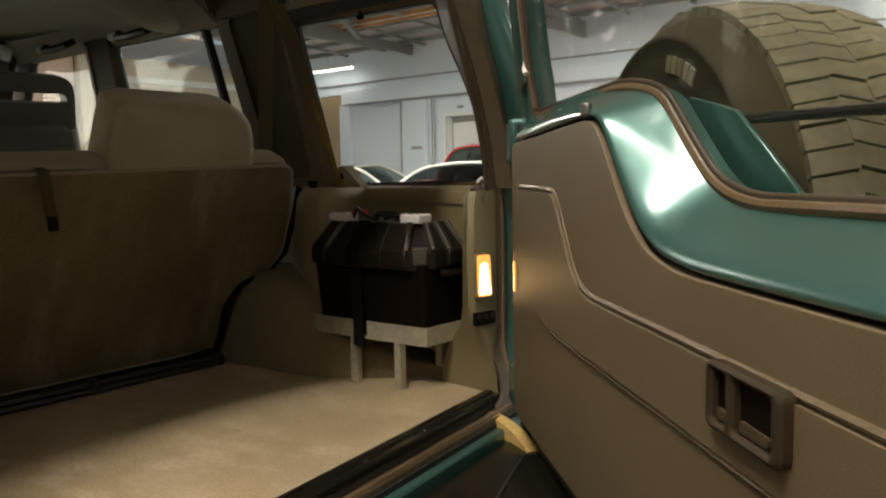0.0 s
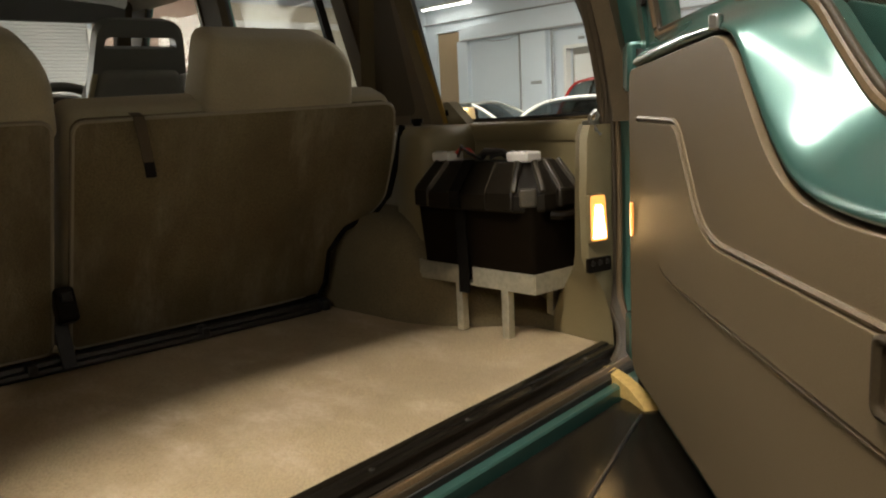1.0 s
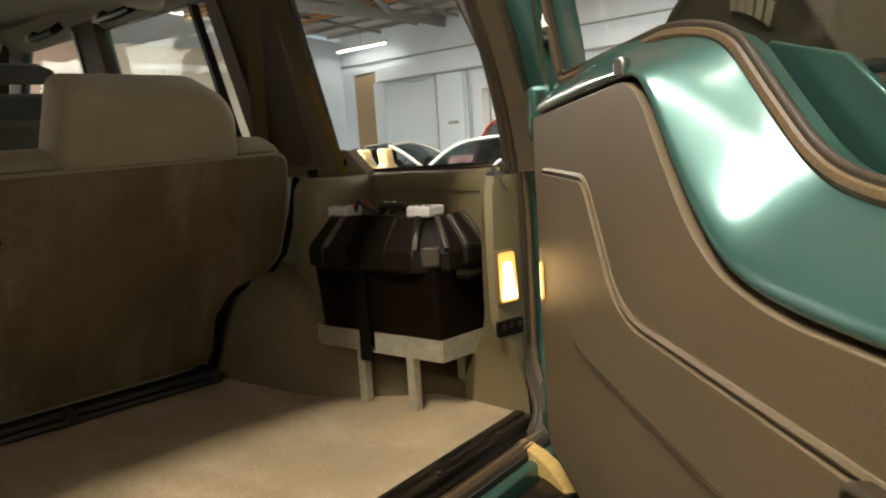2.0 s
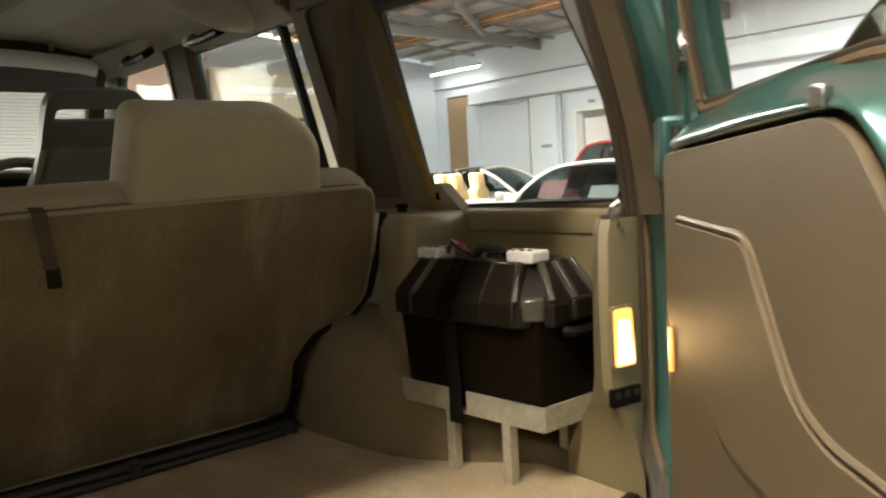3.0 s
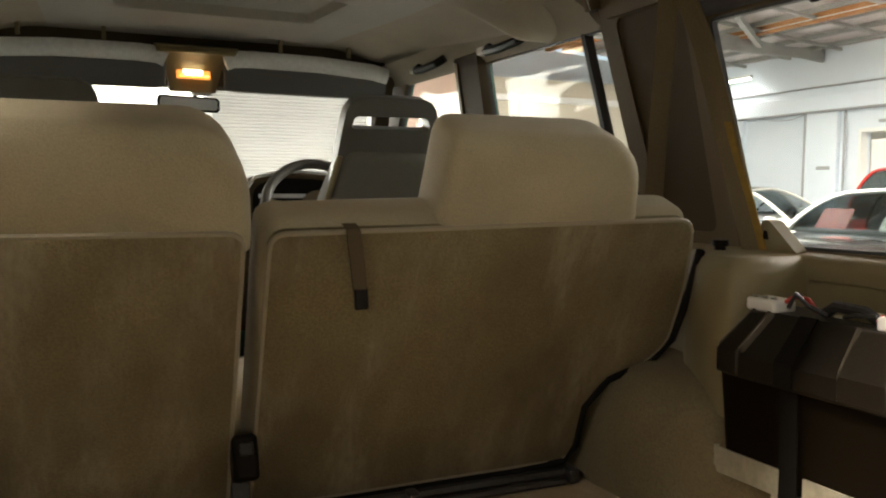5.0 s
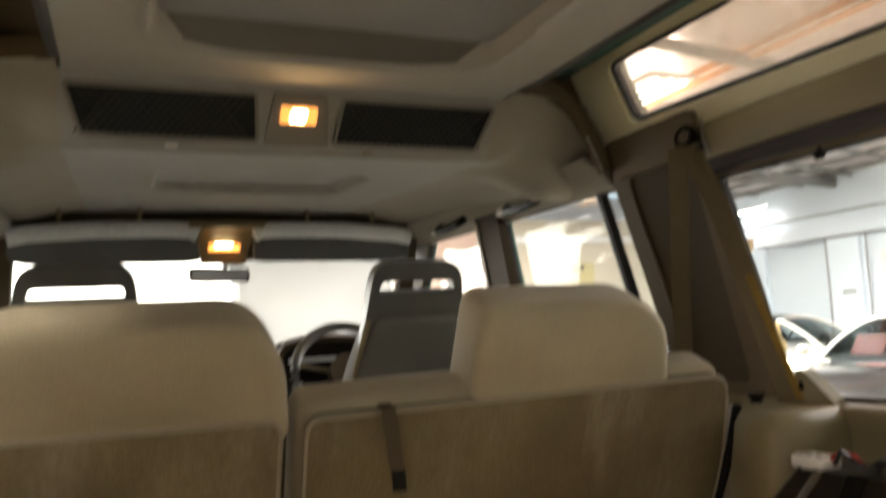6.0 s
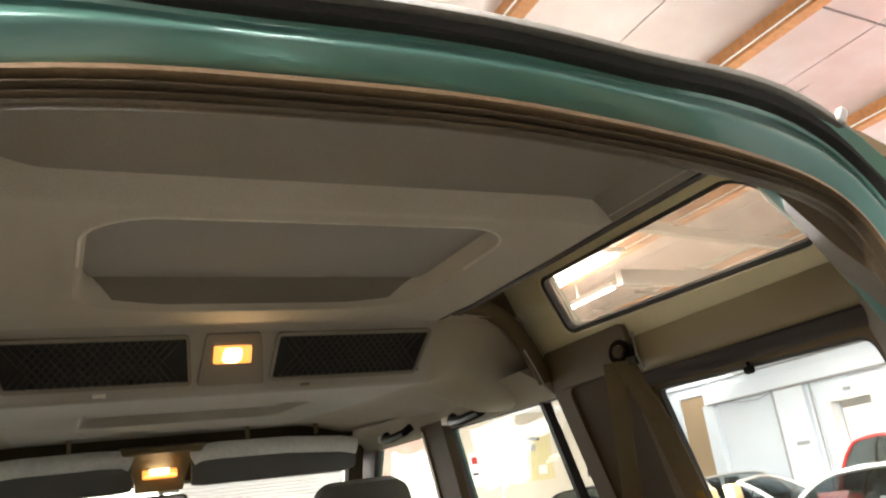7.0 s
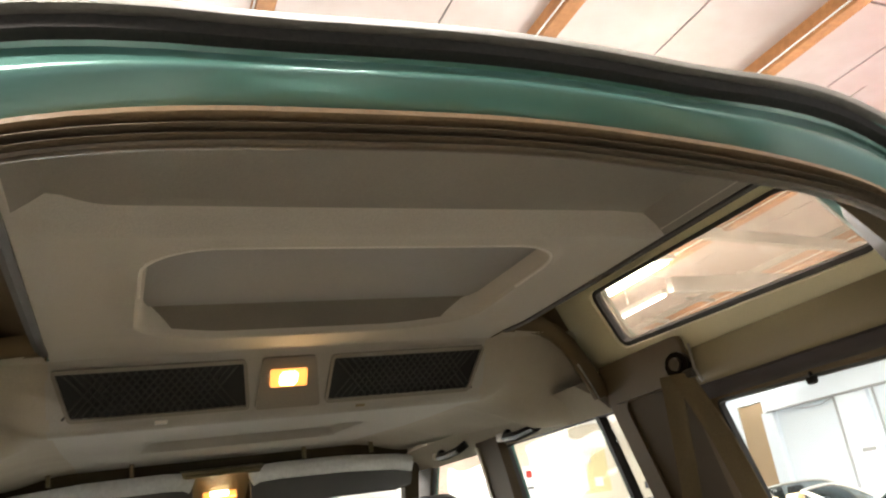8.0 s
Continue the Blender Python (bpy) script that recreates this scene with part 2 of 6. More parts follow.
    tread=mat("tyre_tread", (0.25, 0.215, 0.135), 0.55, grain=0.5, scale=60, blotch=0.5, blotch_scale=9, bump=0.5, dark=(0.10, 0.085, 0.05)),
    blue_plastic=mat("blue_plastic", (0.08, 0.14, 0.34), 0.4, blotch=0.1),
    orange=mat("yellow_sponge", (0.62, 0.42, 0.14), 0.7, grain=0.4, scale=120, blotch=0.3, blotch_scale=20, bump=0.4),
)


# ---- mesh helpers ----
def thing(name, at, label, category, group="", kind=""):
    ob = new(name)
    ob.location = at
    ob.empty_display_size = 0.05
    return tagged(ob, label, category, group, kind)


flat_edges = set()


def part(name, bm, material, parent=None, label="", bevel=0.0, seg=2, angle=35, smooth=True):
    """Links a bmesh as one mesh object, under a thing or a part."""
    me = bpy.data.meshes.new(name)
    bmesh.ops.recalc_face_normals(bm, faces=bm.faces)
    bm.to_mesh(me)
    bm.free()
    me.materials.append(M[material])
    if smooth:
        me.polygons.foreach_set("use_smooth", [True] * len(me.polygons))
        me.set_sharp_from_angle(angle=radians(angle))
        for poly in me.polygons:
            if poly.loop_total > 6:
                for e in poly.edge_keys:
                    flat_edges.add((me.name, e))
        if flat_edges:
            for e in me.edges:
                if (me.name, e.key) in flat_edges:
                    e.use_edge_sharp = True
            flat_edges.clear()
    ob = new(name, me)
    if parent is not None:
        ob.parent = parent
        if parent.parent is None:
            ob.matrix_parent_inverse = parent.matrix_basis.inverted()
    if bevel:
        b = ob.modifiers.new("bevel", "BEVEL")
        b.width, b.segments, b.limit_method, b.angle_limit = bevel, seg, "ANGLE", radians(40)
        b.harden_normals = False
    return tagged(ob, label)


def add_box(bm, c, s, m=None):
    """A box of centre c and size s, turned by m about its centre."""
    r = bmesh.ops.create_cube(bm, size=1.0)
    t = Matrix.Translation(c) @ (m.to_4x4() if m else Matrix()) @ Matrix.Diagonal((*s, 1))
    bmesh.ops.transform(bm, matrix=t, verts=r["verts"])
    return r["verts"]


def box(c, s, m=None):
    bm = bmesh.new()
    add_box(bm, c, s, m)
    return bm


def turn(rx=0, ry=0, rz=0):
    return Euler([radians(a) for a in (rx, ry, rz)]).to_matrix()


def rounded(pts, r, n=5):
    """A closed outline with its corners rounded."""
    out = []
    k = len(pts)
    for i in range(k):
        a, b, c = (np.array(pts[(i + j) % k][:2], float) for j in (-1, 0, 1))
        u, v = a - b, c - b
        lu, lv = np.linalg.norm(u), np.linalg.norm(v)
        rr = pts[i][2] if len(pts[i]) > 2 else r
        d = min(rr, lu * 0.48, lv * 0.48)
        p, q = b + u / lu * d, b + v / lv * d
        for j in range(n + 1):
            f = j / n
            out.append(tuple((1 - f) ** 2 * p + 2 * f * (1 - f) * b + f * f * q))
    return out


def plate(outer, holes, put, w0, w1):
    """A flat piece with holes: outlines in (u, v), from depth w0 to w1, set in space by put(u, v, w)."""
    bm = bmesh.new()
    for loop in (outer, *holes):
        vs = [bm.verts.new((p[0], p[1], 0)) for p in loop]
        for i in range(len(vs)):
            bm.edges.new((vs[i], vs[(i + 1) % len(vs)]))
    bmesh.ops.triangle_fill(bm, use_beauty=True, use_dissolve=False, edges=bm.edges[:], normal=(0, 0, 1))
    g = bmesh.ops.extrude_face_region(bm, geom=bm.faces[:])
    top = {v for v in g["geom"] if isinstance(v, bmesh.types.BMVert)}
    for v in bm.verts:
        v.co = put(v.co.x, v.co.y, w1 if v in top else w0)
    return bm


def tube(pts, r, n=8, closed=False, flat=1.0):
    """A round rod along points; flat squeezes it."""
    bm = bmesh.new()
    pts = [Vector(p) for p in pts]
    rings = []
    k = len(pts)
    for i, p in enumerate(pts):
        a = pts[(i - 1) % k] if closed or i else p
        b = pts[(i + 1) % k] if closed or i < k - 1 else p
        d = (b - a).normalized()
        up = Vector((0, 0, 1)) if abs(d.z) < 0.9 else Vector((0, 1, 0))
        s = d.cross(up).normalized()
        w = s.cross(d)
        rings.append([bm.verts.new(p + r * (math.cos(2 * math.pi * j / n) * s + flat * math.sin(2 * math.pi * j / n) * w)) for j in range(n)])
    for i in range(k if closed else k - 1):
        A, B = rings[i], rings[(i + 1) % k]
        for j in range(n):
            bm.faces.new((A[j], A[(j + 1) % n], B[(j + 1) % n], B[j]))
    if not closed:
        bm.faces.new(rings[0])
        bm.faces.new(rings[-1])
    return bm


def loft(rings, closed=True, caps=True):
    """Joins rings of points, all of one length."""
    bm = bmesh.new()
    vs = [[bm.verts.new(p) for p in r] for r in rings]
    n = len(rings[0])
    for A, B in zip(vs, vs[1:]):
        for j in range(n if closed else n - 1):
            bm.faces.new((A[j], A[(j + 1) % n], B[(j + 1) % n], B[j]))
    if caps and closed:
        bm.faces.new(vs[0])
        bm.faces.new(vs[-1])
    return bm


def sheet(fn, us, vs, thick=0.0):
    """A surface fn(u, v), made thick along its normal."""
    bm = bmesh.new()
    g = [[bm.verts.new(fn(u, v)) for v in vs] for u in us]
    for i in range(len(us) - 1):
        for j in range(len(vs) - 1):
            bm.faces.new((g[i][j], g[i + 1][j], g[i + 1][j + 1], g[i][j + 1]))
    if thick:
        bmesh.ops.recalc_face_normals(bm, faces=bm.faces)
        bmesh.ops.solidify(bm, geom=bm.faces[:], thickness=thick)
    return bm


def lin(a, b, n):
    return [a + (b - a) * i / (n - 1) for i in range(n)]


def smooth(a, b, x):
    t = min(1, max(0, (x - a) / (b - a)))
    return t * t * (3 - 2 * t)


def interp(x, table):
    return float(np.interp(x, [p[0] for p in table], [p[1] for p in table]))


def cushion(outline, put, w0, w1, edge=0.02, seg=4, puff=0.0):
    """A padded slab: an outline with rounded rims, between depths w0 and w1."""
    n = len(outline)
    c = np.mean(np.array(outline), axis=0)
    o = np.array(outline)
    nxt, prv = np.roll(o, -1, 0), np.roll(o, 1, 0)
    d = nxt - prv
    nor = np.stack([d[:, 1], -d[:, 0]], 1) / (np.linalg.norm(d, axis=1)[:, None] + 1e-9)
    if np.sum((o - c) * nor) < 0:
        nor = -nor
    rings = [(w0 + edge * (1 - math.cos(math.pi / 2 * i / seg)), edge * (1 - math.sin(math.pi / 2 * i / seg))) for i in range(seg + 1)]
    rings += [(w1 - edge * (1 - math.cos(math.pi / 2 * i / seg)), edge * (1 - math.sin(math.pi / 2 * i / seg))) for i in range(seg, -1, -1)]
    loops = [[put(*(o[j] - nor[j] * ins), w) for j in range(n)] for w, ins in rings]
    front, back = [], []
    for f in (0.72, 0.4, 0.02):
        for side, w, lst in ((-1, w0, front), (1, w1, back)):
            q = c + (o - nor * edge - c) * f
            lst.append([put(*q[j], w + side * puff * (1 - f * f)) for j in range(n)])
    return loft(front[::-1] + loops + back)
# ---- the car: shell, floor, roof lining, side trim ----
FLOOR = 0.72


def sill_y(x):
    """The rear edge of the load floor, bowed in plan."""
    return 0.296 + 0.157 * math.sqrt((x + 0.25) ** 2 + 0.003)


def side_x(z):
    """The inner side of the body above the waist leans in."""
    return 0.853 - 0.124 * (z - 1.245)


def on_side(y, z, w):
    return Vector((side_x(z) + w, y, z))


def on_left(y, z, w):
    return Vector((-side_x(z) - w, y, z))


xs = lin(-0.74, 0.74, 49)
floor = part("floor", sheet(lambda x, v: Vector((x, sill_y(x) + (1.36 - sill_y(x)) * v + 0.0, FLOOR + 0.004 * math.sin(9 * x + 5 * v) * math.sin(11 * v))), xs, lin(0, 1, 30), 0.02), "carpet")
tagged(floor, "beige load floor carpet with scattered pale worn marks", "car floor", kind="structure")
front_floor = part("floor_front", box((0, 2.35, 0.56), (1.66, 2.0, 0.04)), "arch_carpet")
tagged(front_floor, "brown carpeted cabin floor ahead of the rear seat", "car floor", kind="structure")


def along_sill(profile, name, material, x0=-0.735, x1=0.735, parent=None, label=""):
    """A strip along the sill; profile points are (back from the floor's edge, height)."""
    us = lin(x0, x1, 41)
    return part(name, loft([[Vector((x, sill_y(x) - d, z)) for d, z in profile] for x in us]), material, parent, label, angle=40)


sill = thing("sill_1", (0, 0.3, 0.6), "tailgate sill with scuff plate, seal and green painted edge", "door sill", kind="structure")
along_sill([(-0.012, 0.70), (-0.012, 0.724), (-0.006, 0.727), (0.010, 0.727), (0.013, 0.7235), (0.030, 0.7235), (0.033, 0.725), (0.036, 0.722), (0.037, 0.709), (0.050, 0.707), (0.052, 0.69)], "scuff_plate", "bumper", parent=sill)
along_sill([(0.048, 0.67), (0.048, 0.698), (0.082, 0.694), (0.082, 0.66)], "sill_seal", "rubber", parent=sill, label="dark ribbed rubber seal")
for d, wide, high, m_ in ((0.0505, 0.007, 0.706, "seal_dark"), (0.0600, 0.0095, 0.709, "seal_tan"), (0.0725, 0.006, 0.704, "seal_dark")):
    along_sill([(d, 0.68), (d, high - 0.003), (d + wide * 0.3, high), (d + wide * 0.7, high), (d + wide, high - 0.004), (d + wide, 0.68)], "seal_rib", m_, parent=sill)
along_sill([(0.078, 0.64), (0.078, 0.676), (0.086, 0.676), (0.086, 0.64)], "groove", "rubber", parent=sill)
along_sill([(0.082, 0.64), (0.082, 0.672), (0.085, 0.684), (0.088, 0.687), (0.105, 0.687), (0.1085, 0.684), (0.110, 0.64)], "painted_edge", "paint", parent=sill, label="green painted sill edge")
for x in (-0.35, 0.02, 0.24, 0.43, 0.62):
    part("screw", box((x, sill_y(x) - 0.022, 0.7255), (0.007, 0.007, 0.003)), "dark_steel", sill, bevel=0.002)

bumper = thing("rear_bumper", (0, 0.05, 0.45), "glossy black plastic rear bumper step below the sill", "bumper")
part("bumper_top", plate(rounded([(-0.84, 0.18), (-0.25, 0.165), (0.70, 0.305), (0.84, 0.32), (0.84, -0.02), (0.60, -0.10), (-0.60, -0.10), (-0.84, -0.02)], 0.05), [],
                         lambda u, v, w: Vector((u, v + 0.02, w)), 0.40, 0.668), "bumper", bumper, bevel=0.015)
part("joint_strip", tube([(0.20, 0.086, 0.668), (0.323, 0.138, 0.669), (0.504, 0.214, 0.669), (0.56, 0.236, 0.668)], 0.0035, 6), "dark_steel", bumper)

# tailgate opening: its rim, right bottom corner and round over the top
RIM = [(0.0, 0.690), (0.45, 0.690), (0.655, 0.692), (0.722, 0.725), (0.742, 0.80), (0.748, 0.95), (0.748, 1.12), (0.738, 1.24), (0.708, 1.34),
       (0.672, 1.43), (0.628, 1.52), (0.592, 1.60), (0.562, 1.68), (0.525, 1.735), (0.46, 1.766), (0.33, 1.785), (0.11, 1.803), (0.0, 1.808)]


def rim_y(x, z):
    low = sill_y(x) - 0.058
    high = 0.405 + 0.075 * x * x
    return low + (high - low) * smooth(0.72, 0.85, z)


def rim_loop(n=8):
    """The rim as points with outward directions, both halves, finely divided."""
    half = [(x, z) for x, z in RIM]
    pts = half + [(-x, z + (0.020 * smooth(0.0, 0.36, x) if z > 1.7 else 0)) for x, z in half[-2:0:-1]]
    p = np.array(pts)
    for _ in range(2):
        q = np.empty((2 * len(p), 2))
        r = np.roll(p, -1, 0)
        q[0::2], q[1::2] = 0.75 * p + 0.25 * r, 0.25 * p + 0.75 * r
        p = q
    d = np.roll(p, -1, 0) - np.roll(p, 1, 0)
    nor = np.stack([d[:, 1], -d[:, 0]], 1) / np.linalg.norm(d, axis=1)[:, None]
    return p, nor


RP, RN = rim_loop()
RS = sum(np.roll(RN, k_, 0) for k_ in range(-9, 10)) / 19


def rim_band(profile, name, material, parent, label="", keep=None):
    """A band round the opening; profile points are (outward, rearward)."""
    rings = []
    for (x, z), (ax, az), (bx, bz) in zip(RP, RN, RS):
        if keep and not keep(x, z):
            continue
        y = rim_y(x, z)
        wide = 1 + 0.35 * smooth(0.60, 0.70, abs(x)) * smooth(0.75, 0.85, z)
        back = 0.035 * smooth(0.25, 0.55, abs(x)) * smooth(1.45, 1.75, z)
        corner = 0.50 * smooth(0.20, 0.54, abs(x)) * smooth(1.50, 1.73, z)
        ring = []
        for o, d in profile:
            w = o * (wide + corner * smooth(0.03, 0.09, o))
            q = smooth(0.03, 0.10, o)
            nx, nz = ax + (bx - ax) * q, az + (bz - az) * q
            ring.append(Vector((x + nx * w, y - d + back * min(1.0, o / 0.10), z + nz * w)))
        rings.append(ring)
    if not keep:
        rings.append(rings[0])
    return part(name, loft(rings, closed=False), material, parent, label, angle=50)


frame_t = thing("door_frame_1", (0, 0.4, 0.6), "green painted tailgate opening with worn tan rubber seal", "door frame", kind="structure")
rim_band([(0.001, -0.016), (-0.001, -0.010), (0.0, -0.004), (0.003, -0.002), (0.005, -0.008)], "inner_lip", "seal_dark", frame_t)
rim_band([(0.0045, -0.012), (0.005, 0.000), (0.0065, 0.004), (0.0085, 0.002), (0.009, -0.008)], "seal_ridge", "seal_dark", frame_t)
rim_band([(0.0088, -0.010), (0.0092, -0.005), (0.0118, -0.005), (0.012, -0.010)], "seal_groove", "rubber", frame_t)
rim_band([(0.0116, -0.010), (0.0122, 0.003), (0.0140, 0.007), (0.0162, 0.005), (0.0170, -0.008)], "seal_ridge", "seal_dark", frame_t)
rim_band([(0.0168, -0.010), (0.0172, -0.004), (0.0206, -0.004), (0.021, -0.010)], "seal_groove", "rubber", frame_t)
rim_band([(0.0205, -0.010), (0.0210, 0.004), (0.0232, 0.010), (0.0275, 0.0105), (0.0305, 0.004), (0.031, -0.006)], "seal_bulb", "seal_tan", frame_t, "worn tan rubber bulb of the door seal")
rim_band([(0.0305, -0.010), (0.034, -0.006), (0.041, 0.001), (0.050, 0.008), (0.0565, 0.0125), (0.0595, 0.0142), (0.0615, 0.0147), (0.0635, 0.0142), (0.066, 0.0125), (0.070, 0.0085), (0.077, 0.0030), (0.083, 0.0000), (0.0855, 0.0020), (0.087, 0.0050), (0.089, 0.006)], "flange", "paint", frame_t, "green painted flange of the body")
rim_band([(0.086, 0.0), (0.087, 0.011), (0.090, 0.016), (0.101, 0.017), (0.104, 0.008)], "roof_edge_moulding", "moulding", frame_t, "black rubber moulding along the roof edge", keep=lambda x, z: z > 1.60)
rim_band([(0.102, 0.006), (0.103, 0.020), (0.106, 0.024), (0.115, 0.021), (0.119, 0.014), (0.121, -0.03)], "drip_rail", "drip_grey", frame_t, "dull grey rubber drip rail", keep=lambda x, z: z > 1.60)
for x in (0.567, -0.567):
    part("moulding_joint", box((x, 0.431, 1.886), (0.014, 0.012, 0.024), turn(ry=30 if x > 0 else -30)), "truss", frame_t, bevel=0.003)

buf = thing("door_buffer", (0.68, 0.33, 0.66), "yellowed foam wedge at the foot of the tailgate opening", "buffer")
part("wedge", loft([[Vector((x, y, z)) for x, y, z in ((a, b, 0.666), (a + 0.03, b - 0.02, 0.666), (a + 0.026, b - 0.014, 0.666 + h_), (a + 0.004, b + 0.004, 0.666 + h_))] for a, b, h_ in ((0.640, 0.394, 0.040), (0.626, 0.345, 0.034), (0.603, 0.290, 0.024), (0.578, 0.242, 0.008))]), "orange", buf, angle=50)
bx = thing("floor_carton", (1.5, 0.68, 0), "small blue and white carton on the hall floor", "carton")
part("carton_body", box((1.50, 0.66, 0.05), (0.16, 0.12, 0.10), turn(rz=30)), "blue_plastic", bx, bevel=0.003)
part("carton_top", box((1.50, 0.66, 0.102), (0.10, 0.12, 0.006), turn(rz=30)), "white", bx)

# rear corner pillars, painted outside
for sgn, nm in ((1, "pillar_1"), (-1, "pillar_2")):
    pl = thing(nm, (sgn * 0.8, 0.4, 0.6), "green painted rear corner pillar of the car", "car pillar", kind="structure")
    rings = []
    for z, xi, xo, yi in [(0.56, 0.80, 0.885, 0.45), (0.80, 0.83, 0.90, 0.44), (1.1, 0.832, 0.90, 0.44), (1.25, 0.822, 0.89, 0.45), (1.40, 0.772, 0.87, 0.46),
                          (1.55, 0.70, 0.845, 0.48), (1.70, 0.655, 0.815, 0.53), (1.80, 0.62, 0.78, 0.56), (1.88, 0.57, 0.72, 0.58)]:
        rings.append([Vector((sgn * a, b, z)) for a, b in ((xi, yi - 0.085), (xi + 0.02, yi - 0.10), (xo - 0.02, yi - 0.08), (xo, yi - 0.02), (xo, yi + 0.12), (xi, yi + 0.02))])
    part("pillar_skin", loft(rings), "paint", pl, angle=60)
    rings = []
    for z, yq in ((1.19, 0.528), (1.204, 0.520), (1.322, 0.538), (1.437, 0.570), (1.56, 0.622), (1.646, 0.642), (1.72, 0.64), (1.80, 0.62), (1.84, 0.60)):
        xa = interp(z, [(p[1], p[0]) for p in RIM[2:16]]) if z < 1.766 else 0.45
        xa += 0.004
        xb = side_x(z) if z < 1.70 else side_x(1.70) - 0.55 * (z - 1.70)
        xm, ym = 0.62 * xa + 0.38 * xb - 0.006, 0.43 + 0.42 * (yq - 0.43) - 0.012
        dy = 0.045 * smooth(1.64, 1.74, z)
        rings.append([Vector((sgn * a, b, z)) for a, b in ((xa, 0.428 + dy), (0.8 * xa + 0.2 * xm, 0.424 + dy), (xm, ym + dy), (xb - 0.012, yq - 0.004), (xb + 0.01, yq + 0.006), (xb + 0.02, 0.46 + dy), (xa + 0.02, 0.40 + dy))])
    part("pillar_lining", loft(rings), "pillar_rear", pl, "brown moulded lining of the rear pillar", angle=60)



# roof skin
def roof_z(x, y):
    top = 2.025 - 0.045 * (abs(x) / 0.66) ** 3
    edge = interp(abs(x), [(0.0, 1.925), (0.3, 1.912), (0.45, 1.896), (0.55, 1.872), (0.6, 1.845), (0.66, 1.79)])
    return edge + (top - edge) * smooth(0.40, 0.58, y) - 0.06 * smooth(1.6, 1.9, y)


roof = part("roof_panel", sheet(lambda x, y: Vector((x, y, roof_z(x, y))), lin(-0.66, 0.66, 41), [0.43, 0.46, 0.5, 0.55, 0.6, 0.65, 0.7, 0.8, 1.1, 1.4, 1.6, 1.7, 1.8, 1.9, 2.1, 2.4, 2.7, 3.0], 0.02), "paint")
tagged(roof, "green painted metal roof of the car", "car roof", kind="structure")


# roof lining
def liner_z(x, y):
    base = interp(y, [(0.40, 1.811), (0.42, 1.815), (0.44, 1.838), (0.47, 1.862), (0.52, 1.873), (0.60, 1.876), (1.0, 1.880), (1.30, 1.884), (1.40, 1.892), (1.505, 1.897),
                      (1.52, 1.893), (1.53, 1.885), (1.598, 1.792), (1.606, 1.776), (1.62, 1.768), (1.64, 1.768), (1.70, 1.776), (2.0, 1.790), (2.2, 1.802), (2.70, 1.838), (2.9, 1.848), (3.05, 1.83)])
    if 1.50 <= y < 1.80:
        hollow = 1.765 + 0.135 * ((1.80 - y) / 0.3) ** 2 - 0.022 * smooth(0.56, 0.74, abs(x)) * smooth(1.50, 1.64, y)
        w_ = smooth(0.476, 0.60, abs(x))
        base = base * (1 - w_) + hollow * w_
    if y < 1.5:
        # soft rise behind, rounded at the corners
        base -= 0.006 * smooth(0.36, 0.46, abs(x))
        # raised field behind, with one round front corner
        qx, qy = -x - 0.36, y - 0.715
        sd = math.hypot(max(qx, 0), max(qy, 0)) + min(max(qx, qy), 0) - 0.08
        base += 0.038 * smooth(0.012, -0.026, sd) * smooth(0.452, 0.425, x)
        # shallow pan with a rounded rectangular outline
        front = 1.315 - 0.05 * smooth(0.15, 0.33, abs(x))
        rear, rad = 0.830, 0.10 - 0.04 * smooth(0.98, 1.18, y)
        qx, qy = abs(x) - 0.315 + rad, abs(y - (front + rear) / 2) - (front - rear) / 2 + rad
        sd = math.hypot(max(qx, 0), max(qy, 0)) + min(max(qx, qy), 0) - rad
        base += (0.028 + 0.010 * smooth(0.85, 1.3, y)) * smooth(0.002, -0.012 - 0.045 * smooth(0.95, 1.28, y) * smooth(-0.08, 0.0, qy - qx), sd)
        base -= 0.008 * math.exp(-((sd - 0.007) / 0.009) ** 2)
    elif y > 1.64:
        qx, qy = abs(x) - 0.24, abs(y - 2.14) - 0.17
        sd = math.hypot(max(qx, 0), max(qy, 0)) + min(max(qx, qy), 0) - 0.05
        base += 0.028 * smooth(0.0, -0.03, sd)
        base -= 0.04 * smooth(0.46, 0.72, abs(x)) ** 1.5 * smooth(1.62, 1.72, y)
    return base


ys_rear = lin(0.424, 0.80, 34) + lin(0.806, 0.87, 22) + lin(0.88, 1.20, 22) + lin(1.21, 1.36, 26) + lin(1.38, 1.50, 8)
ceiling = part("ceiling", sheet(lambda x, y: Vector((x, max(y, 0.424 + 0.05 * smooth(0.38, 0.45, abs(x))), liner_z(x, y))), lin(-0.465, 0.465, 150), ys_rear), "headliner")
tagged(ceiling, "grey-beige fabric roof lining over the load area with a shallow pan", "roof lining", kind="structure")
front_c = part("ceiling_front", sheet(lambda x, y: Vector((x, y, liner_z(x, y))), lin(-0.478, 0.478, 60), [1.50, 1.52, 1.53, 1.55, 1.57, 1.598, 1.602, 1.606, 1.613, 1.62, 1.63, 1.64, 1.66] + lin(1.68, 2.45, 60) + lin(2.5, 3.04, 12)), "headliner")
tagged(front_c, "grey-beige fabric roof lining over the cabin stepping down in front", "roof lining", kind="structure")


# Thin sheet under the lining, darkened for the shade behind the pan.
def rear_shade(u, v):
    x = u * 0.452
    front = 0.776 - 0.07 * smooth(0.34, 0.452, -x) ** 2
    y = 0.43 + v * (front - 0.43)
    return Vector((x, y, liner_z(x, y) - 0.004))


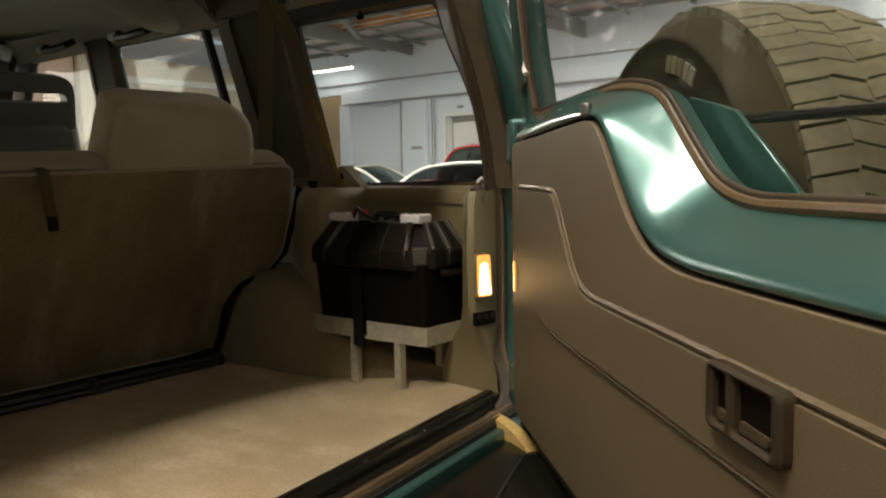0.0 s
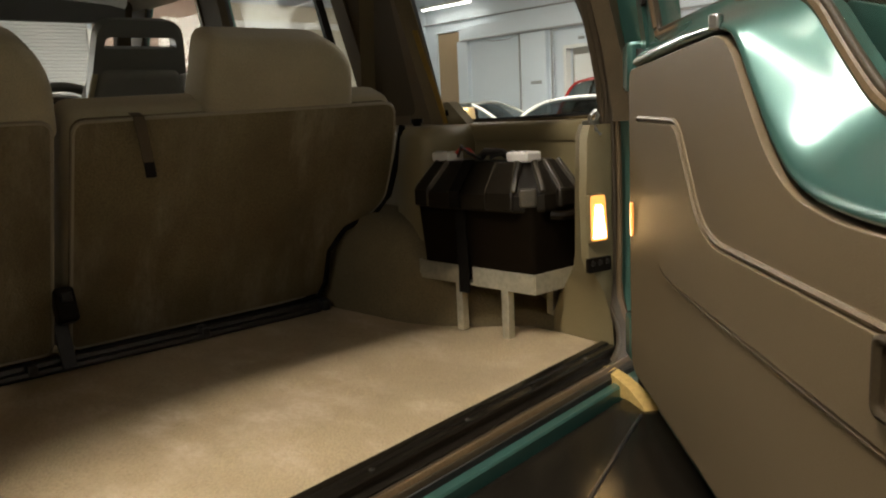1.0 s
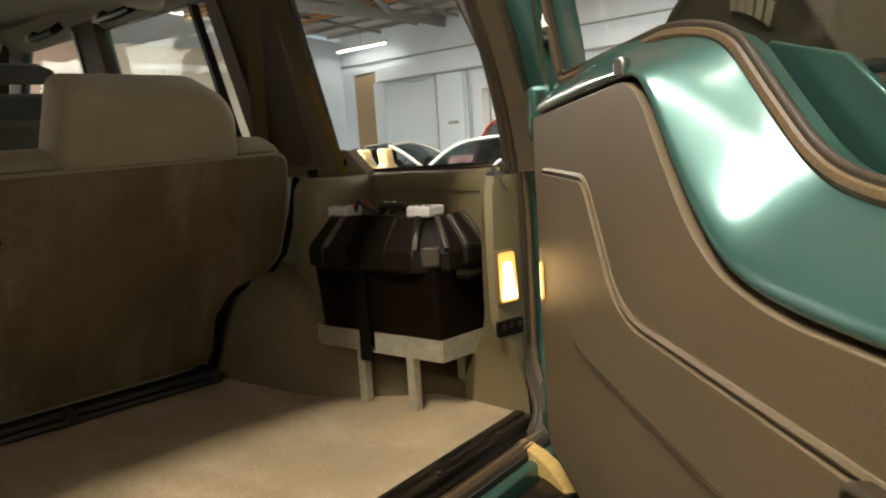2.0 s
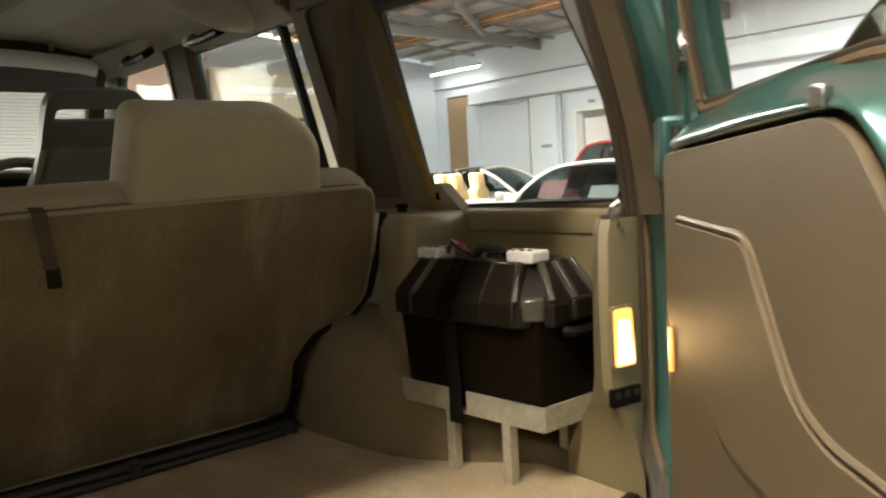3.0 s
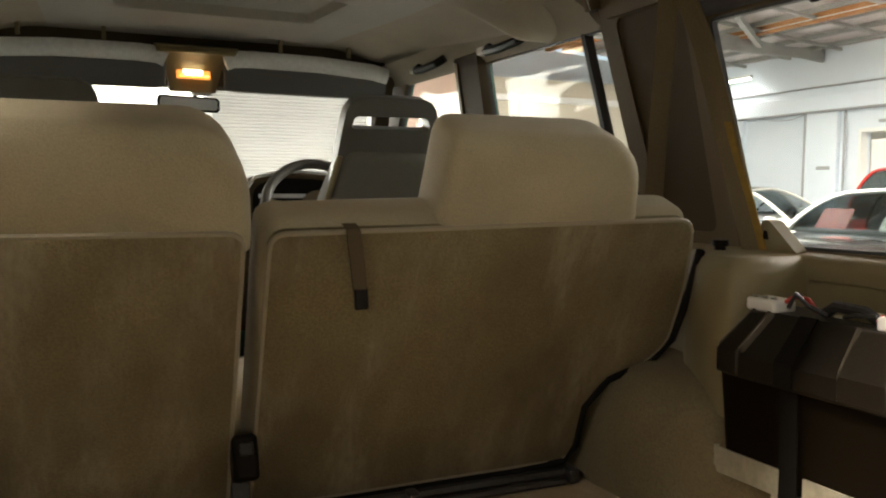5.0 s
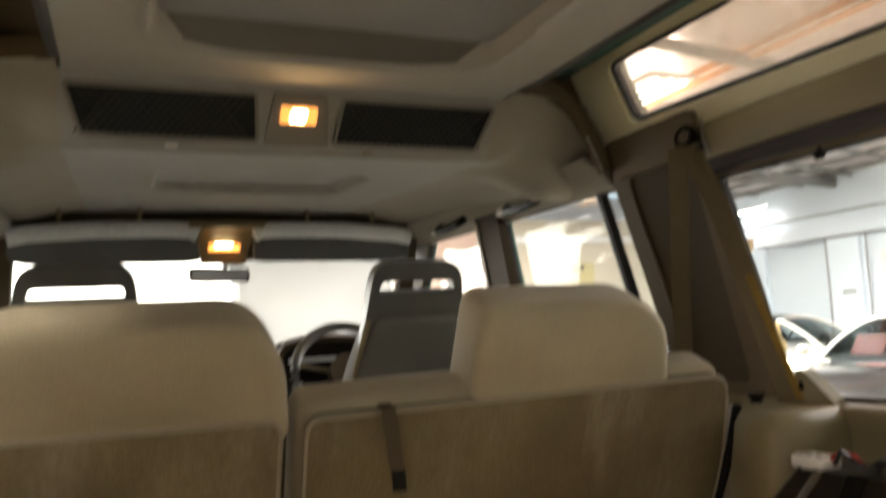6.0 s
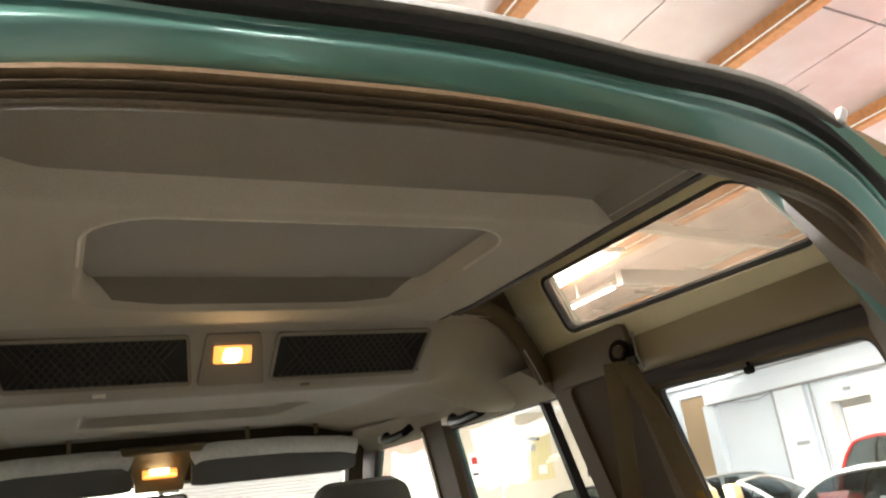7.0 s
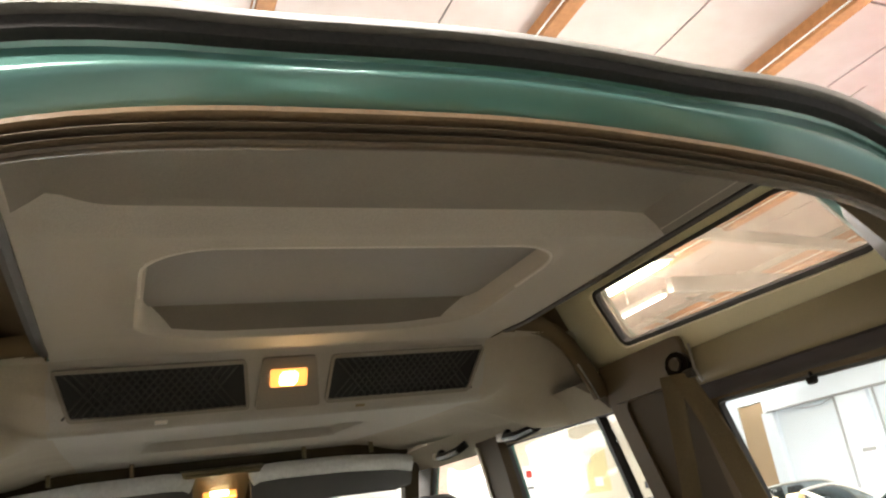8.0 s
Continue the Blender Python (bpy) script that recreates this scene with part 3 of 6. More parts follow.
rpn = part("ceiling_rear_shade", sheet(rear_shade, lin(-1, 1, 60), lin(0, 1, 34)), "liner_rear_shade")
tagged(rpn, "sheet over the rear roof lining, coloured dark for its shade", "roof lining", kind="structure")


def pan_half(y):
    """Half the width of the pan, drawn in towards its front."""
    return 0.309 - 0.060 * max(0.0, (y - 1.13) / 0.17) ** 2


def blind_z(x, y):
    """The sliding blind lies in the pan."""
    return 1.880 + 0.028 + 0.010 * smooth(0.85, 1.3, y) - 0.004


# Slope at the pan's front; its dark colour paints the shade there.
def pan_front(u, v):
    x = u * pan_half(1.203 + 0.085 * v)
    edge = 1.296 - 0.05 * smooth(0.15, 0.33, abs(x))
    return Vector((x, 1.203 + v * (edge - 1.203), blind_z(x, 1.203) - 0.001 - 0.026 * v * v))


pf = part("ceiling_pan_front", sheet(pan_front, lin(-1, 1, 40), lin(0, 1, 24)), "pan_front_shade")
tagged(pf, "front end of the roof pan, coloured dark for its shade", "roof lining", kind="structure")
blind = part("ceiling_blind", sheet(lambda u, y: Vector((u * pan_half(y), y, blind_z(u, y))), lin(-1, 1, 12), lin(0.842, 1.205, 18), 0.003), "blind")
# pale tube painting the highlight on the pan's rear edge and corners
rim_pts = [(-0.317, y) for y in lin(1.04, 0.935, 5)] + [(-0.215 - 0.102 * math.cos(a), 0.930 - 0.102 * math.sin(a)) for a in lin(0.1, 1.47, 12)]
rim_pts += [(x, 0.828) for x in lin(-0.20, 0.20, 9)] + [(-x, y) for x, y in rim_pts[::-1]]
pr = part("ceiling_pan_rim", tube([(x, y, liner_z(x, y) - 0.0005) for x, y in rim_pts], 0.0026, 6), "rim_highlight")
tagged(pr, "rim round the roof pan, coloured pale for its highlight", "trim", kind="structure")
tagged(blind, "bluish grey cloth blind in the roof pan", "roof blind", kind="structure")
for sgn in (1, -1):
    e = part("trim_roof", loft([[Vector((sgn * 0.462, y, liner_z(0.46, y) - 0.004)), Vector((sgn * 0.472, y, liner_z(0.46, y) - 0.006)), Vector((sgn * 0.484, y, liner_z(0.46, y) + 0.004)), Vector((sgn * 0.489, y, liner_z(0.46, y) + 0.06)), Vector((sgn * 0.462, y, liner_z(0.46, y) + 0.06))]
                               for y in lin(0.47, 1.405, 28)]), "liner_edge")
    tagged(e, "black strip along the edge of the roof lining", "trim", kind="structure")


def side_reach(y):
    """How far out the lining goes: cut back in an arch behind."""
    return interp(y, [(1.41, 0.486), (1.44, 0.565), (1.46, 0.60), (1.48, 0.655), (1.50, 0.70), (1.54, 0.755), (1.60, 0.80), (3.1, 0.80)])


ARCH = [(0.476, 1.398, 1.887, 0.02, 1.0), (0.530, 1.432, 1.893, 0.1, 1.0), (0.592, 1.460, 1.891, 0.35, 0.94), (0.632, 1.472, 1.874, 0.6, 0.8), (0.660, 1.480, 1.853, 0.8, 0.6), (0.690, 1.486, 1.812, 0.93, 0.37), (0.716, 1.490, 1.765, 0.96, 0.28), (0.734, 1.492, 1.726, 0.97, 0.24)]
for sgn in (1, -1):
    fc = part("ceiling_front_side", sheet(lambda u, y: Vector((sgn * (0.472 + u * (side_reach(y) - 0.472)), y, liner_z(0.472 + u * (side_reach(y) - 0.472), y))), lin(0, 1, 28), lin(1.41, 1.84, 34) + lin(1.87, 2.45, 30) + lin(2.5, 3.04, 12)), "liner_corner", angle=85)
    tagged(fc, "brownish fabric roof lining sweeping down to the door rail", "roof lining", kind="structure")
    ar = part("trim_arch", loft([[Vector((sgn * (x + dx * a), y + b, z + dz * a)) for a, b in ((-0.003, 0.016), (-0.003, 0.0), (0.004, -0.007), (0.022, -0.009), (0.036, -0.003), (0.040, 0.06))] for x, y, z, dx, dz in ARCH]), "pillar_brown", angle=60)
    tagged(ar, "brown moulded arch between roof lining and roof-side window", "trim", kind="structure")
    part("pale_edge", tube([(sgn * (x - 0.002 * dx), y - 0.004, z - 0.002 * dz) for x, y, z, dx, dz in ARCH[5:]], 0.0018, 6), "steel", ar, "thin bright edge")
    bk = part("trim_bulkhead", sheet(lambda u, v: Vector((sgn * (0.474 + 0.336 * u), 1.512 - 0.01 * u + 0.02 * (1 - v), 1.885 + 0.02 * u + 0.11 * v)), lin(0, 1, 12), lin(0, 1, 8)), "pillar_brown")
    tagged(bk, "brown face closing the step of the roof lining", "roof lining", kind="structure")


# side walls with window openings
QUARTER = [(1.086, 1.196), (0.528, 1.204, 0.02), (0.545, 1.322, 0.1), (0.578, 1.437, 0.1), (0.632, 1.560, 0.12), (0.652, 1.646, 0.03), (1.176, 1.655, 0.02)]
REAR_DOOR = [(1.410, 1.20), (1.535, 1.700, 0.02), (2.185, 1.708, 0.02), (2.13, 1.20)]
FRONT_DOOR = [(2.265, 1.20), (2.325, 1.716, 0.02), (2.84, 1.728, 0.03), (3.12, 1.42, 0.05), (3.2, 1.20)]


def shrink(poly, d):
    """An outline moved inwards by d."""
    o = np.array([p[:2] for p in poly])
    e = np.roll(o, -1, 0) - np.roll(o, 1, 0)
    nor = np.stack([e[:, 1], -e[:, 0]], 1) / (np.linalg.norm(e, axis=1)[:, None] + 1e-9)
    c = o.mean(0)
    if np.sum((o - c) * nor) < 0:
        nor = -nor
    return [tuple(p) for p in o - nor * d]


def upper_side(put, sgn, nm):
    w = thing(nm, (sgn * 0.85, 1.5, 0.6), "beige lined side wall of the car with large windows", "car side", kind="structure")
    outer = [(0.50, 1.17), (0.50, 1.3), (0.53, 1.45), (0.58, 1.60), (0.60, 1.775), (1.45, 1.775), (1.62, 1.775), (3.02, 1.765), (3.34, 1.36), (3.34, 1.17)]
    part("lining", plate(outer, [rounded(q, 0.02) for q in (QUARTER, REAR_DOOR, FRONT_DOOR)], put, 0.0, 0.012), "pillar_brown", w, bevel=0.004)
    part("body_side", plate([(p[0], p[1]) for p in outer], [shrink(rounded(q, 0.02), -0.022) for q in (QUARTER, REAR_DOOR, FRONT_DOOR)], put, 0.022, 0.045), "paint", w)
    part("lower_body", loft([[Vector((sgn * a, y, z)) for a, z in ((0.868, 1.17), (0.90, 1.165), (0.905, 0.9), (0.89, 0.45), (0.85, 0.45), (0.865, 0.9))] for y in (0.45, 3.34)]), "paint", w)
    return w


wall_r = upper_side(on_side, 1, "wall_right")
wall_l = upper_side(on_left, -1, "wall_left")


k = 0
for put, sgn in ((on_side, 1), (on_left, -1)):
    for q, word in ((QUARTER, "fixed rear quarter window"), (REAR_DOOR, "rear passenger door window"), (FRONT_DOOR, "front door window")):
        k += 1
        w = thing("window_%d" % k, put(q[0][0], 1.2, 0.03), "clear glass %s in a black rubber gasket" % word, "car window", kind="structure")
        out = rounded(q, 0.02)
        pane = part("pane", plate(shrink(out, -0.006), [], put, 0.0145, 0.0185), "glass", w)
        pane.visible_shadow = False
        part("gasket", plate(shrink(out, -0.002), [shrink(out, 0.006)], put, 0.006, 0.021), "rubber", w)
        part("outer_rubber", plate(shrink(out, -0.026), [shrink(out, -0.001)], put, 0.0188, 0.0216), "rubber", w)
for put, sgn, nm in ((on_side, 1, "window_bar_right"), (on_left, -1, "window_bar_left")):
    b = part("trim_bar", plate([(1.617, 1.702), (1.634, 1.702), (1.520, 1.20), (1.503, 1.20)], [], put, 0.004, 0.03), "black")
    tagged(b, "black upright bar dividing the rear door glass", "window bar", kind="structure")


# small roof-side windows with their lining
def on_alp(y, v, w):
    """The sloping band above the side windows: v runs up from its lower edge."""
    z = 1.758 + 0.876 * v
    return Vector((0.790 - 0.482 * v + w * 0.876, y, z + w * 0.482))


def on_alp_left(y, v, w):
    p = on_alp(y, v, w)
    return Vector((-p.x, p.y, p.z))


ALP = rounded([(1.388, 0.070, 0.03), (0.668, 0.046, 0.03), (0.652, 0.10, 0.04), (0.700, 0.175, 0.04), (0.745, 0.214, 0.03), (1.375, 0.222, 0.03)], 0.03)
for put, sgn in ((on_alp, 1), (on_alp_left, -1)):
    k += 1
    w = thing("window_%d" % k, put(1.0, 0, 0), "narrow roof-side window with a cream surround", "car window", kind="structure")
    part("surround", plate(rounded([(1.545, 0.018, 0.05), (0.60, -0.006, 0.08), (0.60, 0.20, 0.04), (0.66, 0.248, 0.02), (1.535, 0.260, 0.03)], 0.04), [ALP], put, 0.0, 0.03), "trim_cream", w, "moulded cream plastic surround", bevel=0.01, seg=3)
    part("gasket", plate(shrink(ALP, -0.002), [shrink(ALP, 0.010)], put, 0.008, 0.03), "rubber", w)
    pn = part("pane", plate(shrink(ALP, -0.004), [], put, 0.024, 0.028), "film_glass", w)
    pn.visible_shadow = False
    part("upper_lining", plate([(1.62, -0.012), (0.48, -0.012), (0.48, 0.10), (0.52, 0.17), (0.56, 0.225), (0.60, 0.25), (0.70, 0.265), (1.62, 0.272)], [rounded([(1.55, 0.014), (0.605, -0.008), (0.605, 0.20), (0.66, 0.247), (1.55, 0.262)], 0.02)], put, 0.004, 0.034), "trim_dark", w)
    part("skin", plate([(1.60, -0.01), (0.49, -0.01), (0.49, 0.09), (0.54, 0.17), (0.60, 0.225), (0.68, 0.25), (1.60, 0.258)], [shrink(ALP, -0.006)], put, 0.05, 0.06), "paint", w)

for sgn in (1, -1):
    cs = part("trim_roof_side", sheet(lambda u, y: Vector((sgn * (0.478 + 0.19 * u), y, liner_z(0.46, y) * (1 - u) + 2.002 * u + 0.03 * (1 - u))), lin(0, 1, 4), lin(0.52, 1.60, 20)), "trim_dark")
    tagged(cs, "dark lining between roof lining and roof-side window", "trim", kind="structure")

# band above the quarter window, its dark cloth strip and the cant rail lining
for put, sgn in ((on_side, 1), (on_left, -1)):
    h = thing("trim_header", put(0.85, 1.7, 0), "brown lining strip above the quarter window with a dark lower roll", "trim", kind="structure")
    part("strip", loft([[put(y, 1.768, -0.012), put(y, 1.74, -0.022), put(y, 1.70, -0.026), put(y, 1.682, -0.02), put(y, 1.675, 0.01), put(y, 1.768, 0.01)] for y in lin(0.60, 1.20, 9)]), "trim", h, angle=60)
    part("dark_roll", loft([[put(y, 1.690, -0.020), put(y, 1.682, -0.031), put(y, 1.668, -0.030), put(y, 1.657, -0.018), put(y, 1.660, 0.01), put(y, 1.69, 0.01)] for y in lin(0.60, 1.19, 9)]), "roll_dark", h, angle=60)
    c = thing("trim_cant_rail", put(2.2, 1.72, 0), "beige padded rail above the door windows", "trim", kind="structure")
    part("rail", loft([[Vector((sgn * (0.70 + a), y, z + dz)) for a, dz in ((0.0, 0.045), (0.045, 0.02), (0.085, -0.014), (0.105, -0.026), (0.125, 0.0), (0.06, 0.06))]
                       for y, z in zip(lin(1.535, 3.02, 13), lin(1.7225, 1.738, 13))]), "liner_corner", c, angle=60)

# pillars between the windows
for put, sgn, nm in ((on_side, 1, "pillar_3"), (on_left, -1, "pillar_4")):
    pl = thing(nm, put(1.3, 1.2, 0), "brown moulded pillar behind the rear door with a recessed dark panel", "car pillar", kind="structure")
    part("cover", plate(rounded([(1.105, 1.19), (1.188, 1.66, 0.02), (1.20, 1.775), (1.535, 1.775), (1.518, 1.69, 0.02), (1.392, 1.19)], 0.012),
                        [rounded([(1.165, 1.22), (1.222, 1.64, 0.03), (1.235, 1.705, 0.03), (1.462, 1.705, 0.03), (1.335, 1.22)], 0.03)], put, -0.014, 0.0), "pillar_brown", pl, bevel=0.006, seg=3)
    part("recess", plate([(1.15, 1.20), (1.21, 1.72), (1.485, 1.72), (1.35, 1.20)], [], put, -0.008, -0.002), "trim_dark", pl)
    part("top_cap", plate(rounded([(1.17, 1.705), (1.18, 1.80), (1.500, 1.80), (1.480, 1.705)], 0.015), [], put, -0.034, -0.02), "pillar_brown", pl, bevel=0.006)
    d = thing("pillar_5" if sgn > 0 else "pillar_6", put(2.25, 1.2, 0), "dark brown centre door pillar", "car pillar", kind="structure")
    part("cover", plate(rounded([(2.115, 1.1), (2.165, 1.735), (2.335, 1.735), (2.285, 1.1)], 0.01), [], put, -0.03, 0.0), "trim_dark", d, bevel=0.008)
    part("pale_edge", plate([(2.262, 1.1), (2.305, 1.72), (2.325, 1.72), (2.282, 1.1)], [], put, -0.036, -0.028), "trim", d, bevel=0.003)
    a = thing("pillar_7" if sgn > 0 else "pillar_8", put(2.95, 1.5, 0), "dark windscreen pillar", "car pillar", kind="structure")
    part("cover", loft([[Vector((sgn * (x + dx), y + dy, z)) for dx, dy in ((-0.03, 0.0), (-0.035, 0.05), (0.02, 0.06), (0.03, 0.0))] for x, y, z in ((0.74, 2.92, 1.75), (0.77, 3.10, 1.50), (0.80, 3.30, 1.22))]), "trim_dark", a, bevel=0.006)

# windscreen
w = thing("window_9", (0, 3.2, 1.2), "raked windscreen glass with a dark band at the top", "windscreen", kind="structure")


def on_screen(x, v, wd):
    return Vector((x * (1 - 0.02 * v), 3.46 - 0.44 * v + 0.05 * (1 - (x / 0.8) ** 2) + wd, 1.18 + 0.52 * v))


pane = part("pane", sheet(lambda x, v: on_screen(x, v, 0.0), lin(-0.78, 0.78, 13), lin(0, 1, 5), 0.004), "glass", w)
pane.visible_shadow = False
part("header_rail", loft([[Vector((x, 3.02 + 0.05 * (1 - (x / 0.8) ** 2) + dy, 1.70 + dz)) for dy, dz in ((-0.08, 0.04), (-0.03, -0.012), (0.03, -0.02), (0.06, 0.03), (0.0, 0.08))] for x in lin(-0.78, 0.78, 13)]), "trim_dark", w)

# lower side trim with the recess for the battery
for sgn in (1, -1):
    lo = thing("trim_side" if sgn > 0 else "trim_side_left", (sgn * 0.75, 0.8, FLOOR), "moulded beige load area side panel with a deep recess", "side panel", kind="structure")

    def P(x, y, z, sgn=sgn):
        return Vector((sgn * x, y, z))

    # back wall of the recess and ledge above it
    part("recess_wall", plate([(0.44, 0.70), (0.44, 1.185), (1.40, 1.185), (1.40, 0.70)], [], lambda u, v, w_: P(0.822 + w_ + 0.02 * (1.19 - v), u, v), 0.0, 0.03), "trim", lo)
    part("ledge", loft([[P(0.818, y, 1.150), P(0.812, y, 1.182), P(0.820, y, 1.192), P(0.866, y, 1.196), P(0.868, y, 1.16)] for y in lin(0.50, 1.40, 11)]), "trim", lo, angle=60)
    # block below the pillar
    rings = []
    for z, x0, y0, y1 in ((0.72, 0.650, 0.915, 1.40), (0.95, 0.648, 0.910, 1.40), (1.10, 0.645, 0.902, 1.40), (1.165, 0.645, 0.898, 1.40), (1.184, 0.653, 0.904, 1.40), (1.192, 0.666, 0.916, 1.40)):
        c = [(0.85, y0 + 0.02), (0.80, y0 + 0.012), (0.74, y0 + 0.004), (x0 + 0.03, y0), (x0 + 0.008, y0 + 0.010), (x0, y0 + 0.03), (x0 + 0.03, 1.02), (x0 + 0.06, 1.10), (0.755, 1.16), (0.765, y1), (0.85, y1)]
        rings.append([P(a, b, z) for a, b in c])
    part("block", loft(rings), "trim", lo, angle=45)
    # rear post with the lamp
    rings = []
    for z, xf, yf, xn, yn in ((0.70, 0.748, 0.602, 0.742, 0.436), (0.76, 0.744, 0.598, 0.738, 0.436), (0.80, 0.738, 0.577, 0.728, 0.437), (0.84, 0.727, 0.547, 0.712, 0.438), (0.865, 0.716, 0.524, 0.698, 0.440),
                              (0.885, 0.706, 0.506, 0.685, 0.444), (0.92, 0.698, 0.494, 0.676, 0.448), (1.05, 0.694, 0.488, 0.674, 0.449), (1.16, 0.700, 0.488, 0.680, 0.450), (1.186, 0.715, 0.490, 0.697, 0.456)):
        rings.append([P(a, b, z) for a, b in ((0.80, yf + 0.03), (xf + 0.014, yf + 0.012), (xf, yf), (xf * 0.4 + xn * 0.6 - 0.002, yf * 0.4 + yn * 0.6), (xn, yn + 0.012), (xn + 0.006, yn - 0.002), (max(0.744, xn + 0.012), 0.4385), (0.80, 0.46), (0.82, 0.56))])
    part("post", loft(rings), "trim", lo, "beige moulded rear post", angle=45)
    # wheel arch
    rings = []
    for y, s, h in ((0.56, 0.80, 0.02), (0.66, 0.755, 0.035), (0.74, 0.71, 0.06), (0.81, 0.665, 0.10), (0.87, 0.625, 0.15), (0.93, 0.597, 0.195), (1.0, 0.58, 0.228), (1.08, 0.572, 0.248), (1.18, 0.57, 0.258), (1.28, 0.575, 0.258), (1.42, 0.58, 0.24)):
        rings.append([P(a, y, FLOOR + b) for a, b in ((s - 0.012, -0.01), (s - 0.006, h * 0.35), (s + 0.002, h * 0.64), (s + 0.016, h * 0.86), (s + 0.04, h * 0.97), (s + 0.075, h), (0.85, h), (0.85, -0.01))])
    part("wheel_arch", loft(rings), "arch_carpet", lo, "brown carpeted wheel arch", angle=70)

# bonnet and road wheels
nose = thing("bonnet", (0, 4.0, 0.7), "green painted bonnet ahead of the windscreen", "car bonnet", kind="structure")
part("bonnet_skin", loft([[Vector((x, y, z)) for x, z in ((-0.86, 0.55), (-0.86, zt - 0.05), (-0.78, zt), (0, zt + 0.02), (0.78, zt), (0.86, zt - 0.05), (0.86, 0.55))] for y, zt in ((3.36, 1.15), (3.6, 1.14), (4.2, 1.11), (4.36, 1.06), (4.40, 0.95))]), "paint", nose, angle=50)
for wx in (-0.76, 0.76):
    for wy in (1.12, 3.66):
        rw = thing("road_wheel", (wx, wy, 0.36), "black road tyre under the wheel arch", "wheel", group="road wheels")
        part("tyre", tube([(wx - 0.11, wy, 0.36), (wx - 0.09, wy, 0.36), (wx + 0.09, wy, 0.36), (wx + 0.11, wy, 0.36)], 0.36, 36), "rubber", rw, bevel=0.02)
        part("rim", tube([(wx - 0.112, wy, 0.36), (wx + 0.112, wy, 0.36)], 0.20, 24), "steel", rw)
# ---- the tailgate, swung open ----
HINGE, OPEN = Vector((0.671, 0.285, 0)), radians(47)
SDIR = Vector((-math.cos(OPEN), -math.sin(OPEN), 0))
NDIR = Vector((SDIR.y, -SDIR.x, 0))


def on_gate(s, z, o):
    """Along the tailgate from its hinge, height, and inwards from its frame; it rakes in above the waist."""
    rake = 0.17 * max(0.0, z - 1.33)
    return HINGE + SDIR * s + NDIR * (o + rake) + Vector((0, 0, z))


def on_win(s, z, o):
    """The glazed part of the tailgate stands further in near the hinge."""
    return on_gate(s, z, o + 0.045 * (1 - smooth(0.35, 0.62, s)))


gate = thing("door_1", on_gate(0, 0.6, 0), "open green tailgate lined with brown vinyl, window above", "car door", kind="structure")
GATE_OUT = rounded([(-0.01, 0.63, 0.03), (0.0, 1.30, 0.1), (0.02, 1.42, 0.1), (0.12, 1.72, 0.06), (0.25, 1.79, 0.05), (1.10, 1.79, 0.05), (1.20, 1.72, 0.06), (1.32, 1.40, 0.1), (1.34, 1.2, 0.1), (1.34, 0.63, 0.06)], 0.05)
GATE_WIN = rounded([(0.105, 1.335, 0.02), (0.104, 1.45, 0.05), (0.165, 1.69, 0.04), (0.25, 1.73, 0.03), (1.05, 1.73, 0.03), (1.12, 1.68, 0.04), (1.20, 1.42, 0.05), (1.235, 1.196, 0.03), (0.835, 1.193, 0.04), (0.755, 1.212, 0.04), (0.668, 1.277, 0.05), (0.606, 1.328, 0.05), (0.525, 1.348, 0.04)], 0.04)
part("frame", plate(GATE_OUT, [GATE_WIN], on_win, -0.060, -0.036), "paint", gate, bevel=0.004, seg=2)
# pressed step under the window: a broad rounded shelf that runs down behind the wheel
SHI = [(0.090, 1.285), (0.30, 1.293), (0.45, 1.299), (0.535, 1.302), (0.578, 1.296), (0.610, 1.270), (0.650, 1.226), (0.704, 1.175), (0.758, 1.140), (0.835, 1.125), (1.0, 1.124), (1.25, 1.128)]
WIN_LOW = [(0.101, 1.338), (0.27, 1.346), (0.405, 1.349), (0.509, 1.347), (0.570, 1.338), (0.608, 1.321), (0.655, 1.285), (0.712, 1.238), (0.769, 1.205), (0.837, 1.192), (0.977, 1.191), (1.221, 1.194)]
INNER_HOLE = rounded([(0.092, 1.287, 0.01), (0.090, 1.45, 0.05), (0.150, 1.70, 0.04), (0.238, 1.745, 0.03), (1.062, 1.745, 0.03), (1.137, 1.69, 0.04), (1.217, 1.42, 0.05), (1.252, 1.20, 0.03)] + [(a, b + 0.003, 0.004) for a, b in SHI[:0:-1]], 0.01, 3)
part("inner_pressing", plate(GATE_OUT, [INNER_HOLE], on_gate, -0.036, 0.012), "paint", gate, bevel=0.008, seg=3)
part("skin_fold", plate(shrink(GATE_OUT, 0.0), [shrink(GATE_OUT, 0.035)], on_gate, 0.012, 0.020), "paint", gate, bevel=0.004)


def fine(pts, times=2):
    """Rounds an open line of points."""
    p = np.array(pts, float)
    for _ in range(times):
        q = np.empty((2 * len(p) - 2, 2))
        q[0::2], q[1::2] = 0.75 * p[:-1] + 0.25 * p[1:], 0.25 * p[:-1] + 0.75 * p[1:]
        p = np.vstack([p[:1], q, p[-1:]])
    return p


rings = []
